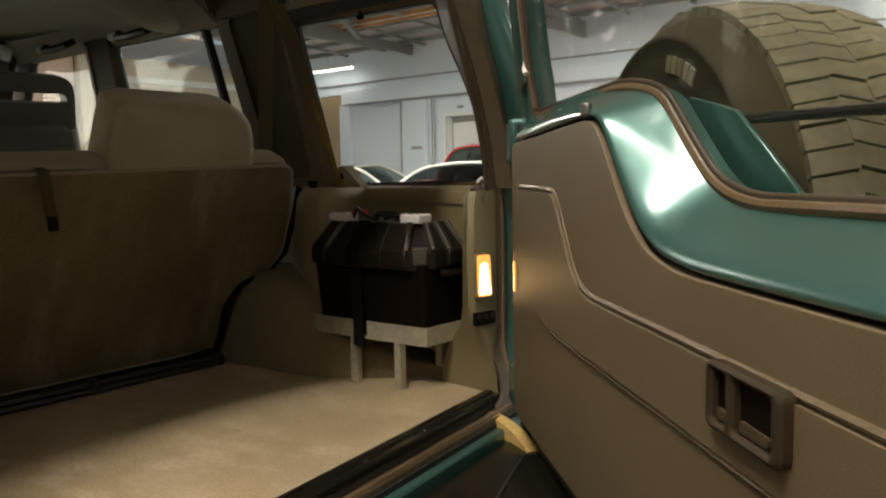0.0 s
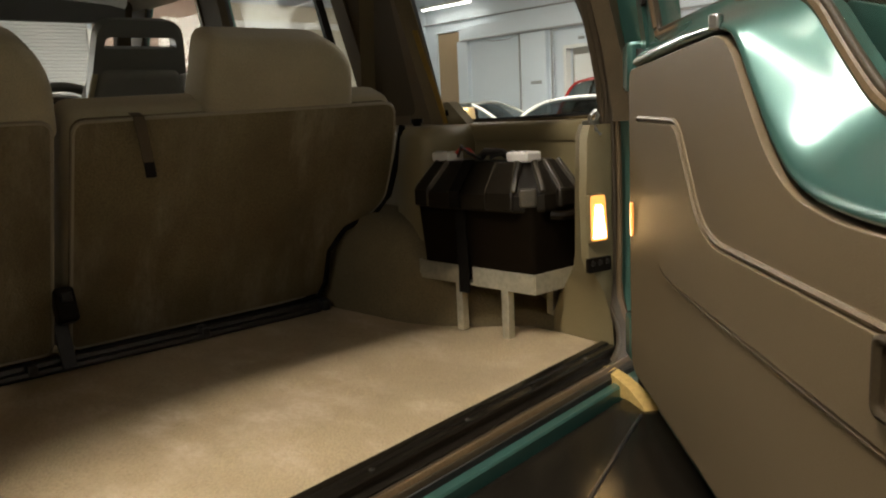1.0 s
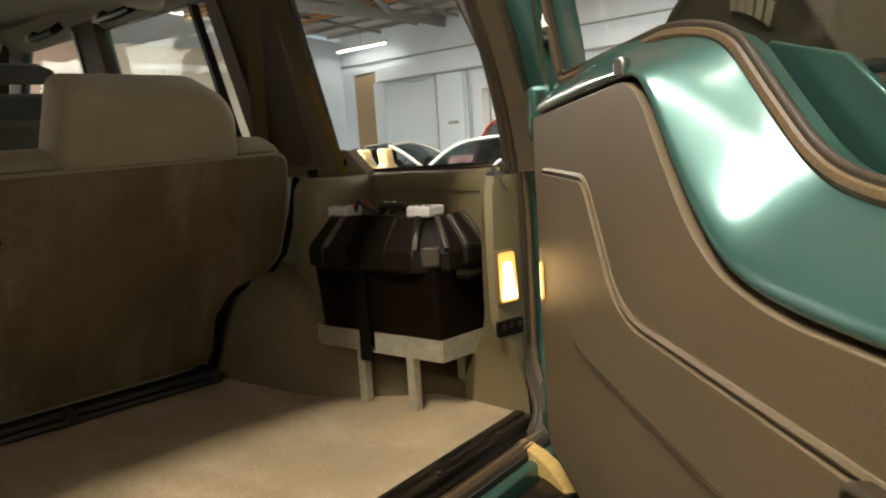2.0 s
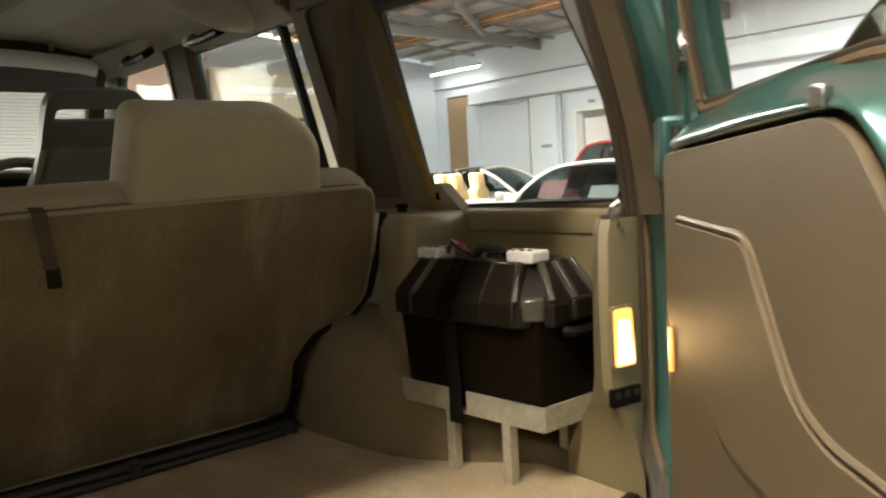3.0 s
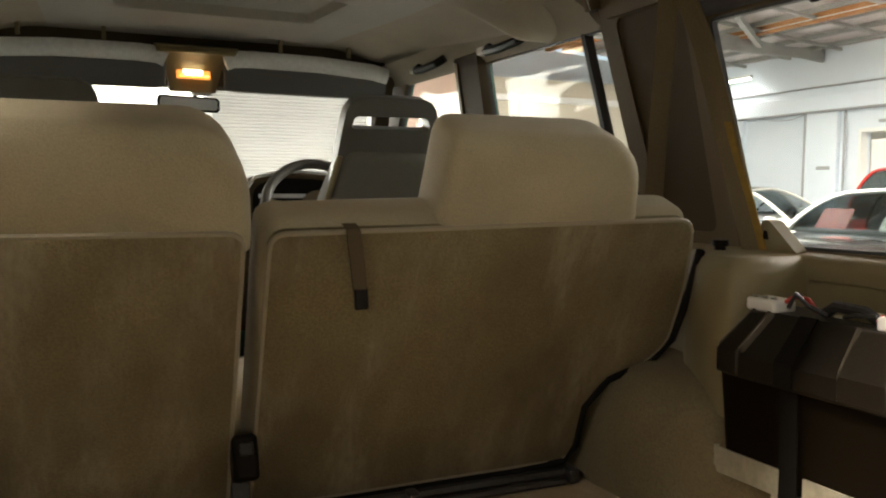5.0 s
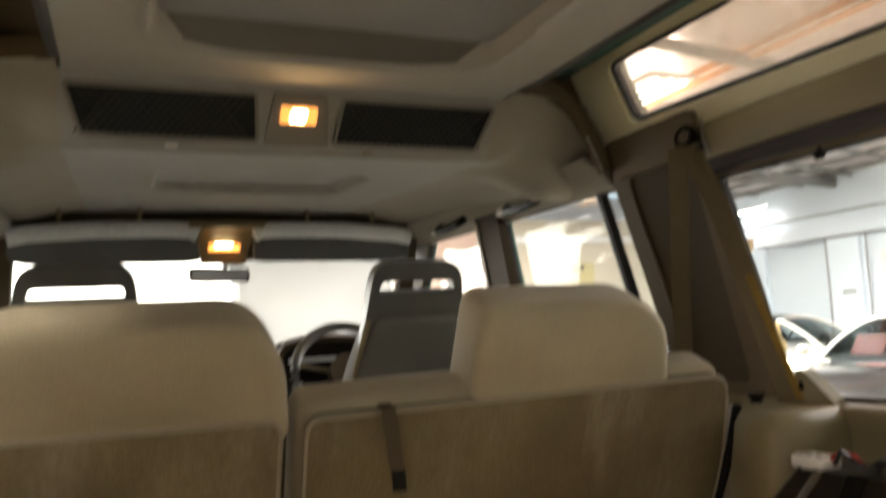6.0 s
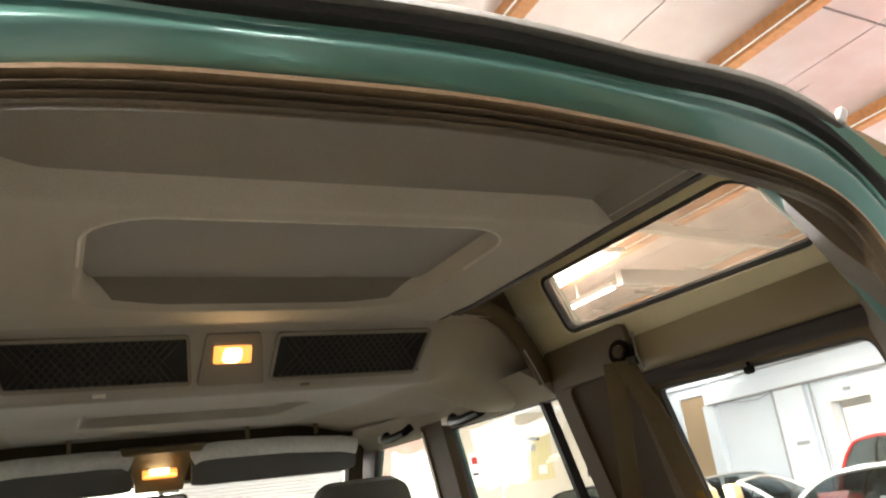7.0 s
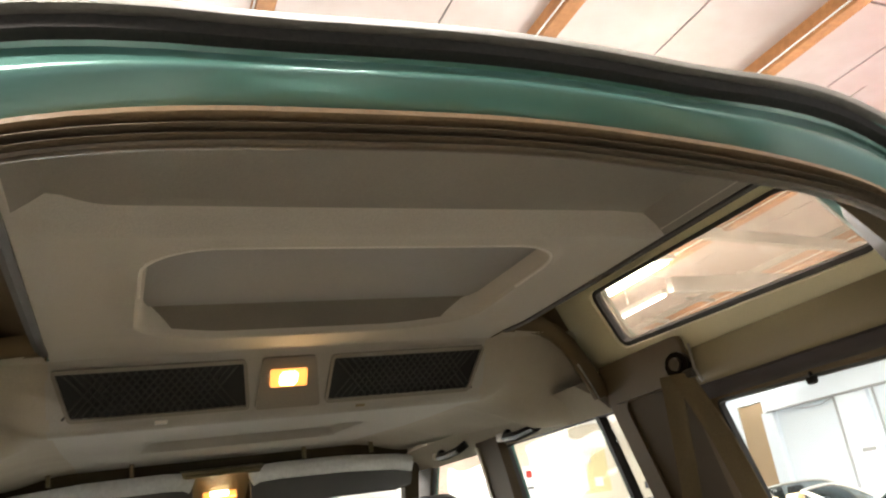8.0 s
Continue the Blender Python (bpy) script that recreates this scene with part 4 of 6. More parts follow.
for (a, b), (e, f) in zip(fine(SHI), fine(WIN_LOW)):
    ring = [on_gate(a, b, 0.010)]
    for g, o in ((0.0, 0.038), (0.03, 0.044), (0.08, 0.0475), (0.14, 0.047), (0.22, 0.042), (0.34, 0.031), (0.48, 0.016), (0.62, 0.001), (0.76, -0.015), (0.88, -0.027), (0.95, -0.033), (1.0, -0.036)):
        s_ = a + (e - a) * g
        ring.append(on_gate(s_, b + (f - b) * g, o + 0.045 * g * (1 - smooth(0.35, 0.62, s_))))
    rings.append(ring)
part("shoulder", loft(rings, closed=False), "paint", gate, "green painted pressed shoulder under the window", angle=80)
part("window_seal", tube([on_win(s, z, -0.033) for s, z in shrink(GATE_WIN, -0.003)], 0.0075, 8, closed=True), "seal_tan", gate, "tan and black rubber window seal")
part("window_gasket", plate(shrink(GATE_WIN, -0.003), [shrink(GATE_WIN, 0.010)], on_win, -0.040, -0.031), "seal_dark", gate, bevel=0.003)
pn = part("pane", plate(shrink(GATE_WIN, 0.003), [], on_win, -0.044, -0.0405), "glass", gate)
pn.visible_shadow = False
part("outer_skin_step", plate([(0.57, 1.16), (0.57, 1.316), (0.60, 1.322), (0.72, 1.296), (0.785, 1.253), (0.862, 1.199), (0.90, 1.16)], [], on_gate, -0.080, -0.072), "paint", gate, "green painted outer skin seen through the glass", bevel=0.002)
PANEL = rounded([(0.040, 0.735, 0.05), (0.040, 1.281, 0.025), (0.566, 1.299, 0.05), (0.640, 1.220, 0.05), (0.696, 1.166, 0.06), (0.755, 1.135, 0.05), (0.845, 1.121, 0.06), (1.25, 1.124, 0.05), (1.27, 0.735, 0.06)], 0.04, 6)
trim_p = part("trim_panel", plate(PANEL, [], on_gate, 0.014, 0.050), "door_trim", gate, "brown padded vinyl trim panel", bevel=0.012, seg=4)
INSET = rounded([(0.112, 1.199, 0.012), (0.372, 1.196, 0.03), (0.482, 1.074, 0.05), (0.545, 1.054, 0.06), (1.258, 1.058, 0.02), (1.258, 0.967, 0.02), (0.335, 0.962, 0.05), (0.264, 0.974, 0.04)], 0.03, 6)
part("raised_field", plate(shrink(INSET, 0.005), [], on_gate, 0.049, 0.056), "door_trim", trim_p, bevel=0.006, seg=3)
part("stitched_welt", tube([on_gate(s, z, 0.0500) for s, z in shrink(INSET, -0.001)], 0.0042, 6, closed=True), "door_trim", trim_p)
hd = part("handle_bezel", plate(rounded([(0.946, 0.998), (0.946, 1.060), (1.072, 1.060), (1.072, 0.998)], 0.012), [rounded([(0.956, 1.006), (0.956, 1.053), (0.984, 1.053), (0.984, 1.006)], 0.005), rounded([(0.996, 1.006), (0.996, 1.053), (1.058, 1.053), (1.058, 1.006)], 0.006)], on_gate, 0.05, 0.068), "bezel_dark", gate, "dark brown door pull bezel", bevel=0.004)
# black plate giving the shallow pulls the shade of deep hollows
part("cup_shade", plate([(0.950, 1.0), (0.950, 1.057), (1.068, 1.057), (1.068, 1.0)], [], on_gate, 0.0572, 0.0585), "black", hd)
part("lever", plate(rounded([(1.000, 1.008), (1.000, 1.018), (1.046, 1.017), (1.046, 1.008)], 0.003), [], on_gate, 0.0588, 0.062), "trim_dark", hd, bevel=0.002)
part("lever", plate(rounded([(0.959, 1.008), (0.959, 1.019), (0.978, 1.016), (0.978, 1.008)], 0.003), [], on_gate, 0.0588, 0.062), "trim_dark", hd, bevel=0.002)
for z in (1.40, 1.49):
    part("bolt", tube([on_gate(0.055, z, 0.012), on_gate(0.055, z, 0.020)], 0.011, 10), "dark_steel", gate)
for z in (1.21, 1.13, 0.86):
    part("grommet", tube([on_gate(0.022, z, 0.016), on_gate(0.022, z, 0.026)], 0.011, 10), "rubber", gate)
part("clip", tube([on_gate(0.092, 1.435, 0.014), on_gate(0.095, 1.425, 0.018), on_gate(0.104, 1.412, 0.020)], 0.006, 8), "white_plastic", gate)
part("shoulder_clip", box(on_gate(0.535, 1.312, 0.05), (0.014, 0.014, 0.018)), "steel", gate, bevel=0.003)
for z in (0.78, 1.29):
    hg = part("hinge", box(on_gate(-0.02, z, 0.02), (0.05, 0.05, 0.09), turn(rz=-43)), "paint", gate, bevel=0.008)
# hinge-side edge strip
part("edge_seal", tube([on_gate(0.012, z, 0.022) for z in lin(0.68, 1.32, 9)], 0.009, 8), "rubber", gate)
# amber patch made to glow, added with no known lamp behind it
glow_patch = part("amber_glow_patch", plate(rounded([(0.058, 0.99), (0.058, 1.05), (0.072, 1.05), (0.072, 0.99)], 0.004), [], on_gate, 0.0505, 0.054), "lens", gate, "small glowing amber patch added on the tailgate edge")

# spare wheel on the outside of the tailgate
wheel = thing("spare_wheel", on_gate(0.5, 1.07, -0.2), "chunky off-road spare tyre with dusty tread mounted on the tailgate", "spare wheel")
WC = (0.42, 1.094)


def on_wheel(a, r, o):
    """On the spare wheel: angle, radius, inwards."""
    return HINGE + SDIR * (WC[0] + r * math.cos(a)) + NDIR * o + Vector((0, 0, WC[1] + r * math.sin(a)))


prof = [(0.15, -0.135), (0.19, -0.113), (0.225, -0.102), (0.262, -0.098), (0.300, -0.095), (0.320, -0.096), (0.326, -0.0925), (0.333, -0.093), (0.338, -0.102), (0.346, -0.111), (0.355, -0.124), (0.360, -0.138), (0.366, -0.155), (0.368, -0.22), (0.366, -0.30), (0.356, -0.325), (0.32, -0.345), (0.21, -0.32)]
part("tyre", loft([[on_wheel(2 * math.pi * i / 72, r, o) for r, o in prof] for i in range(73)], closed=False), "tyre", wheel, "dusty black tyre carcass", angle=60)
part("rim", loft([[on_wheel(2 * math.pi * i / 40, r, o) for r, o in ((0.06, -0.20), (0.15, -0.19), (0.19, -0.14), (0.212, -0.128), (0.215, -0.15), (0.20, -0.31))] for i in range(41)], closed=False), "steel", wheel)
random.seed(4)


def tread_block(a0, a1, o0, o1, skew, h):
    vs = []
    for r in (0.355, 0.371 + h):
        g = 0.0 if r < 0.36 else 0.003
        for a, o in ((a0, o0), (a1, o0), (a1, o1), (a0, o1)):
            sk = skew * (o - o0)
            ca = (a0 + a1) / 2
            a2 = ca + (a - ca) * (1 - g * 8) + sk
            o2 = o + (g if o == o0 else -g)
            rr = r - (0.006 if (o > -0.16 or o < -0.31) and r > 0.36 else 0)
            vs.append(on_wheel(a2, rr, o2))
    bm = bmesh.new()
    v = [bm.verts.new(p) for p in vs]
    for f in ((0, 1, 2, 3), (4, 5, 6, 7), (0, 1, 5, 4), (1, 2, 6, 5), (2, 3, 7, 6), (3, 0, 4, 7)):
        bm.faces.new([v[i] for i in f])
    return bm


NB = 75
for i in range(NB):
    a = 2 * math.pi * i / NB
    st = 2 * math.pi / NB
    for o0, o1, sk, sh in ((-0.141, -0.193, -0.35, 0.0), (-0.1965, -0.238, 0.8, 0.35), (-0.2415, -0.283, -0.8, 0.1), (-0.2865, -0.328, 0.5, 0.4)):
        part("tread_block", tread_block(a + st * sh, a + st * (sh + 0.90), o0, o1, sk, 0.007 + 0.003 * random.random()), "tread", wheel, smooth=False)
for i in range(5):
    a0 = 1.07 + 0.072 * i
    part("raised_letter", loft([[on_wheel(a0 + da, r, o) for da, r in ((0.0, 0.280), (0.05, 0.280), (0.05, 0.304), (0.0, 0.304))] for o in (-0.098, -0.0925)]), "tread", wheel, smooth=False)
part("carrier_bar", tube([on_gate(0.68, 1.286, -0.085), on_gate(1.12, 1.274, -0.085)], 0.0060, 8), "dark_steel", wheel)
part("wheel_bracket", box(on_gate(0.52, 1.0, -0.09), (0.2, 0.06, 0.2), turn(rz=-43)), "dark_steel", wheel, bevel=0.01)

# ---- rear seat ----


def on_back(x, z, w):
    """On the reclined rear seat back: w is towards the front."""
    return Vector((x, 1.03 + 0.42 * (1.257 - z) + w * 0.92, z + w * 0.39))


def seat(name, at, panel, shell, rest, label):
    s = thing(name, at, label, "car seat", group="split rear seat")
    b = part("backrest", cushion(rounded(shell, 0.04), on_back, 0.004, 0.098, 0.026), "seat_cloth", s)
    p = part("back_panel", cushion(rounded(panel, 0.03), on_back, -0.014, 0.02, 0.006, 2), "seat_back", s, "worn brown carpeted seat back with pale marks")
    part("piping", tube([on_back(x, z, -0.010) for x, z in rounded(panel, 0.03)], 0.0045, 6, closed=True), "piping", p)
    h = part("headrest", cushion(rounded(rest, 0.05), on_back, -0.006, 0.115, 0.028, puff=0.006), "seat_cloth", s)
    return s, h


PANEL_R = [(-0.112, 0.762, 0.02), (-0.112, 1.243, 0.025), (0.652, 1.259, 0.035), (0.680, 1.12, 0.05), (0.680, 1.012, 0.03), (0.640, 0.972, 0.05), (0.560, 0.948, 0.04), (0.527, 0.895, 0.03), (0.534, 0.80, 0.03), (0.515, 0.768, 0.03)]
SHELL_R = [(-0.120, 0.77), (-0.124, 1.255, 0.03), (0.140, 1.262), (0.545, 1.268), (0.656, 1.268, 0.03), (0.676, 1.12), (0.676, 1.02), (0.56, 0.955), (0.526, 0.90), (0.52, 0.775)]
REST_R = [(0.150, 1.205, 0.02), (0.158, 1.392, 0.03), (0.455, 1.394, 0.06), (0.518, 1.350, 0.07), (0.552, 1.205, 0.03)]
seat_r, rest_r = seat("rear_seat_back", (0.27, 1.2, FLOOR), PANEL_R, SHELL_R, REST_R, "beige cloth rear seat back, wider part, with carpeted rear")
strap = part("pull_strap", loft([[Vector((x + dx, y + dy, z)) for dx, dy in ((-0.011, 0), (0.011, 0), (0.011, 0.003), (-0.011, 0.003))] for x, y, z in
                                 ((0.006, 1.030, 1.254), (0.008, 1.012, 1.246), (0.014, 1.012, 1.20), (0.019, 1.014, 1.155))]), "trim_dark", seat_r, "dark webbing pull strap")
part("strap_tab", box((0.021, 1.016, 1.142), (0.022, 0.008, 0.036), turn(rx=-10)), "black", strap, bevel=0.003)
part("release_cord", tube([on_back(x, z, -0.012) for x, z in ((0.690, 1.20), (0.696, 1.12), (0.690, 1.02), (0.655, 0.975), (0.565, 0.945), (0.527, 0.89), (0.532, 0.80), (0.515, 0.765), (0.40, 0.756), (-0.10, 0.752))], 0.009, 6), "strap_black", seat_r, "black rubber edge bead")
PANEL_L = [(-0.66, 0.762, 0.02), (-0.66, 1.245, 0.025), (-0.150, 1.245, 0.025), (-0.150, 0.762, 0.02)]
SHELL_L = [(-0.67, 0.77), (-0.672, 1.27), (-0.138, 1.27, 0.02), (-0.138, 0.77)]
REST_L = [(-0.60, 1.205, 0.02), (-0.575, 1.335, 0.08), (-0.52, 1.384, 0.08), (-0.192, 1.386, 0.07), (-0.142, 1.32, 0.08), (-0.130, 1.205, 0.02)]
seat_l, rest_l = seat("rear_seat_back", (-0.40, 1.2, FLOOR), PANEL_L, SHELL_L, REST_L, "beige cloth rear seat back, smaller part, with wide headrest")
for sx, sw in ((0.2, 0.66), (-0.40, 0.5)):
    cu = tagged(part("seat_cushion", cushion(rounded([(sx - sw / 2, 1.24), (sx - sw / 2, 1.74), (sx + sw / 2, 1.74), (sx + sw / 2, 1.24)], 0.05), lambda u, v, w_: Vector((u, v, w_)), 0.74, 0.92, 0.04), "seat_cloth"), "beige cloth rear bench cushion", "seat cushion")
buckle = thing("belt_buckle", (-0.13, 1.2, 0.80), "black seat belt buckle in the gap of the split seat", "belt buckle")
part("buckle_body", box((-0.130, 1.165, 0.868), (0.042, 0.04, 0.075), turn(rx=-22)), "black", buckle, bevel=0.008)
part("buckle_strap", box((-0.130, 1.205, 0.79), (0.030, 0.008, 0.13), turn(rx=-22)), "rubber", buckle, bevel=0.002)
part("release_button", box((-0.130, 1.143, 0.89), (0.022, 0.006, 0.02), turn(rx=-22)), "black_lid", buckle, bevel=0.002)
track = thing("seat_track", (0.1, 1.2, FLOOR), "black metal seat fold rail on the load floor", "seat rail")
part("rail", tube([(0.535, 1.222, 0.738), (-0.66, 1.222, 0.738)], 0.012, 8), "dark_steel", track)
part("rail", tube([(0.50, 1.196, 0.730), (-0.66, 1.196, 0.730)], 0.008, 8), "dark_steel", track)
part("flap", box((-0.06, 1.245, 0.732), (1.18, 0.05, 0.016)), "black", track, bevel=0.004)
for x in (0.52, 0.18, -0.2, -0.55):
    part("clamp", box((x, 1.21, 0.738), (0.022, 0.045, 0.028)), "dark_steel", track, bevel=0.004)

# ---- battery box on its stand ----
box_t = thing("battery_box", (0.72, 0.73, 0.84), "black plastic battery box with ribbed lid, strapped to a tray", "battery box")


def on_box(u, v, w_):
    return Vector((0.634 + u - 0.05 * v, 0.553 + v, w_))


def ring_at(u0, u1, v0, v1, z, r=0.014, n=3):
    return [on_box(u, v, z) for u, v in rounded([(u0, v0), (u1, v0), (u1, v1), (u0, v1)], r, n)]


part("case", loft([ring_at(0.006, 0.172, 0.008, 0.338, 0.842), ring_at(0.003, 0.175, 0.005, 0.342, 0.87), ring_at(-0.008, 0.184, -0.004, 0.350, 1.032)]), "black", box_t, angle=50)
# lid: a rim, sloping sides with ribs, flat top
CH = 0.046
lid = part("lid", loft([ring_at(-0.022, 0.196, -0.012, 0.364, 1.008, CH, 1), ring_at(-0.025, 0.199, -0.015, 0.367, 1.014, CH, 1), ring_at(-0.025, 0.199, -0.015, 0.367, 1.044, CH, 1), ring_at(-0.016, 0.190, -0.006, 0.358, 1.054, CH, 1),
                        ring_at(0.022, 0.152, 0.034, 0.318, 1.108, 0.030, 1), ring_at(0.028, 0.146, 0.040, 0.312, 1.113, 0.028, 1)]), "black_lid", box_t, "black ribbed battery box lid", angle=20)


def rib(p, q, wdt=0.010, hgt=0.010):
    p, q = Vector(p), Vector(q)
    d = (q - p).normalized()
    m = d.to_track_quat("X", "Z").to_matrix()
    return box((p + q) / 2, ((q - p).length, wdt, hgt), m)


RIBS = [((-0.020, v, 1.050), (0.024, 0.05 + (v - 0.035) * 0.86, 1.112)) for v in (0.105, 0.290)]
RIBS += [((-0.020, 0.033, 1.050), (0.025, 0.060, 1.112)), ((0.022, -0.010, 1.050), (0.050, 0.036, 1.112)), ((-0.020, 0.330, 1.050), (0.025, 0.300, 1.112))]
RIBS += [((u, -0.010, 1.050), (0.045 + (u - 0.03) * 0.75, 0.036, 1.112)) for u in (0.080, 0.135)]
for p, q in RIBS:
    part("rib", rib(on_box(*p), on_box(*q), 0.012, 0.016), "lid_rib", lid, "rib coloured pale for the light it catches", bevel=0.003)
# raised corner saddles between the ribs
for v0, v1 in ((0.030, 0.108), (0.286, 0.332)):
    a_, b_ = 0.05 + (v0 - 0.035) * 0.86, 0.05 + (v1 - 0.035) * 0.86
    part("saddle", loft([[on_box(-0.0300, v0, 1.012), on_box(-0.0300, v1, 1.012), on_box(-0.018, v1, 1.012), on_box(-0.018, v0, 1.012)],
                         [on_box(-0.0305, v0, 1.050), on_box(-0.0305, v1, 1.050), on_box(-0.016, v1, 1.050), on_box(-0.016, v0, 1.050)],
                         [on_box(0.016, a_, 1.114), on_box(0.016, b_, 1.114), on_box(0.030, b_, 1.112), on_box(0.030, a_, 1.112)]]), "black_lid", lid, bevel=0.004)
part("corner_lug", box(on_box(-0.004, 0.008, 1.040), (0.036, 0.018, 0.040), turn(rz=-45)), "lid_rib", lid, bevel=0.005)
for u, v in ((0.03, -0.022), (0.03, 0.366)):
    part("catch", box(on_box(u + 0.05, v, 1.035), (0.05, 0.016, 0.040)), "black_lid", lid, bevel=0.006)
for v in (0.052, 0.285):
    tb = part("terminal_cover", box(on_box(0.050, v + 0.012, 1.122), (0.048, 0.062, 0.022)), "white_plastic", box_t, "white plastic terminal cover", bevel=0.005)
    for i in range(3):
        part("terminal_screw", tube([on_box(0.036, v - 0.006 + 0.018 * i, 1.131), on_box(0.036, v - 0.006 + 0.018 * i, 1.1360)], 0.005, 8), "steel", tb)
part("handle", tube([on_box(0.07, 0.12, 1.118), on_box(0.066, 0.14, 1.130), on_box(0.066, 0.19, 1.132), on_box(0.07, 0.21, 1.118)], 0.009, 8), "rubber", box_t)
part("gauge", box(on_box(0.10, 0.17, 1.117), (0.05, 0.10, 0.012)), "trim_cream", box_t, bevel=0.003)
part("cable_red", tube([on_box(0.05, 0.275, 1.125), on_box(0.05, 0.25, 1.140), on_box(0.055, 0.23, 1.138), on_box(0.06, 0.215, 1.118)], 0.004, 6), "red_plastic", box_t)
part("cable", tube([on_box(0.05, 0.262, 1.122), on_box(0.04, 0.240, 1.146), on_box(0.045, 0.222, 1.130), on_box(0.06, 0.20, 1.116)], 0.004, 6), "rubber", box_t)
part("cable", tube([on_box(0.06, 0.09, 1.122), on_box(0.05, 0.11, 1.128), on_box(0.055, 0.15, 1.124), on_box(0.06, 0.17, 1.118)], 0.004, 6), "rubber", box_t)
part("cable_red", tube([on_box(0.045, 0.088, 1.126), on_box(0.045, 0.098, 1.130), on_box(0.05, 0.108, 1.122)], 0.0035, 6), "red_plastic", box_t)
part("carry_handle", tube([on_box(0.045, -0.012, 1.000), on_box(0.055, -0.030, 0.998), on_box(0.09, -0.040, 1.000), on_box(0.13, -0.038, 1.004), on_box(0.155, -0.012, 1.006)], 0.010, 8), "black", box_t, "dark moulded end handle")
part("strap", loft([[on_box(u, v, z) for v in (0.182, 0.214)] + [on_box(u + 0.003, v, z) for v in (0.214, 0.182)] for u, z in ((-0.012, 0.815), (-0.011, 0.88), (-0.017, 1.01), (-0.030, 1.014), (-0.031, 1.05), (-0.022, 1.060), (0.02, 1.116))]), "strap_black", box_t, "black webbing hold-down strap", smooth=False)

stand = thing("battery_stand", (0.70, 0.73, FLOOR), "raw aluminium angle tray on square legs for the battery", "battery stand")
U1, V1 = 0.180, 0.355
part("tray_angle", box(on_box(-0.001, 0.089, 0.854), (0.004, 0.178, 0.043), turn(rz=2.9)), "alu", stand)
part("tray_angle", box(on_box(-0.001, 0.285, 0.854), (0.004, 0.140, 0.043), turn(rz=2.9)), "alu", stand)
part("tray_end", box(on_box(U1 / 2, -0.0015, 0.854), (U1, 0.004, 0.043), turn(rz=0)), "alu", stand)
part("tray_end", box(on_box(U1 / 2, V1 + 0.002, 0.854), (U1, 0.004, 0.043)), "alu", stand)
part("tray_base", plate([(-0.001, 0.0), (U1, 0.0), (U1, V1), (-0.001, V1)], [], on_box, 0.832, 0.838), "alu", stand)
for u, v in ((0.010, 0.087), (0.010, 0.228), (0.160, 0.087), (0.160, 0.228)):
    part("leg", box(on_box(u, v, 0.776), (0.020, 0.020, 0.114), turn(rz=2.9)), "alu", stand, bevel=0.0015)

# ---- lamps and fittings on the side post ----
side_lamp = thing("side_lamp", (0.70, 0.44, 1.0), "lit rectangular amber courtesy lamp on the rear post", "car lamp")
pa, pb = Vector((0.678, 0.4485, 0)), Vector((0.744, 0.4385, 0))
pd = (pb - pa).normalized()
pn_ = Vector((-abs(pd.y), -abs(pd.x), 0)).normalized()


def on_post(u, z, w_):
    return pa + pd * u + pn_ * w_ + Vector((0, 0, z))


part("lens", plate(rounded([(0.005, 0.951), (0.004, 1.044), (0.043, 1.044), (0.049, 0.951)], 0.007), [], on_post, 0.002, 0.012), "side_lens", side_lamp, "glowing amber lens", bevel=0.003)
part("bulb", cushion(rounded([(0.009, 0.956, 0.004), (0.012, 0.990, 0.014), (0.015, 1.026, 0.008), (0.033, 1.026, 0.008), (0.038, 0.990, 0.014), (0.044, 0.956, 0.004)], 0.006), on_post, 0.0115, 0.0145, 0.001), "bulb", side_lamp, "bright glowing bulb behind the lens")
part("bezel", plate(rounded([(0.001, 0.947), (0.001, 1.048), (0.048, 1.048), (0.053, 0.947)], 0.008), [rounded([(0.007, 0.953), (0.006, 1.042), (0.041, 1.042), (0.046, 0.953)], 0.007)], on_post, 0.0, 0.010), "trim", side_lamp)
plug = thing("switch_plate", (0.71, 0.45, 0.9), "small black socket plate below the courtesy lamp", "socket")
part("plate", plate(rounded([(-0.002, 0.885), (-0.002, 0.915), (0.062, 0.915), (0.062, 0.885)], 0.004), [], on_post, 0.0, 0.008), "black", plug, bevel=0.002)
for u in (0.010, 0.030, 0.050):
    part("button", tube([on_post(u, 0.905, 0.008), on_post(u, 0.905, 0.011)], 0.006, 8), "black_lid", plug)
hook = thing("tie_hook", (0.70, 0.45, 1.19), "bright metal tie-down hook on the side ledge", "hook")
part("base", box((0.716, 0.462, 1.190), (0.030, 0.022, 0.008)), "steel", hook, bevel=0.002)
part("loop", tube([(0.704, 0.455, 1.192), (0.700, 0.450, 1.205), (0.712, 0.446, 1.214), (0.726, 0.450, 1.204), (0.726, 0.458, 1.192)], 0.004, 6), "steel", hook)
part("shank", tube([(0.706, 0.445, 1.192), (0.702, 0.438, 1.176), (0.712, 0.434, 1.166)], 0.004, 6), "steel", hook)
knob = thing("lock_knob", (0.79, 1.12, 1.19), "small black seat release knob on the ledge", "knob")
part("stem", tube([(0.770, 1.08, 1.188), (0.770, 1.08, 1.202)], 0.011, 10), "black", knob)
part("cap", tube([(0.770, 1.08, 1.200), (0.770, 1.08, 1.212)], 0.016, 12), "black", knob)
tri = thing("belt_guide", (0.85, 1.02, 1.19), "triangular brown belt guide at the window's foot", "belt guide")
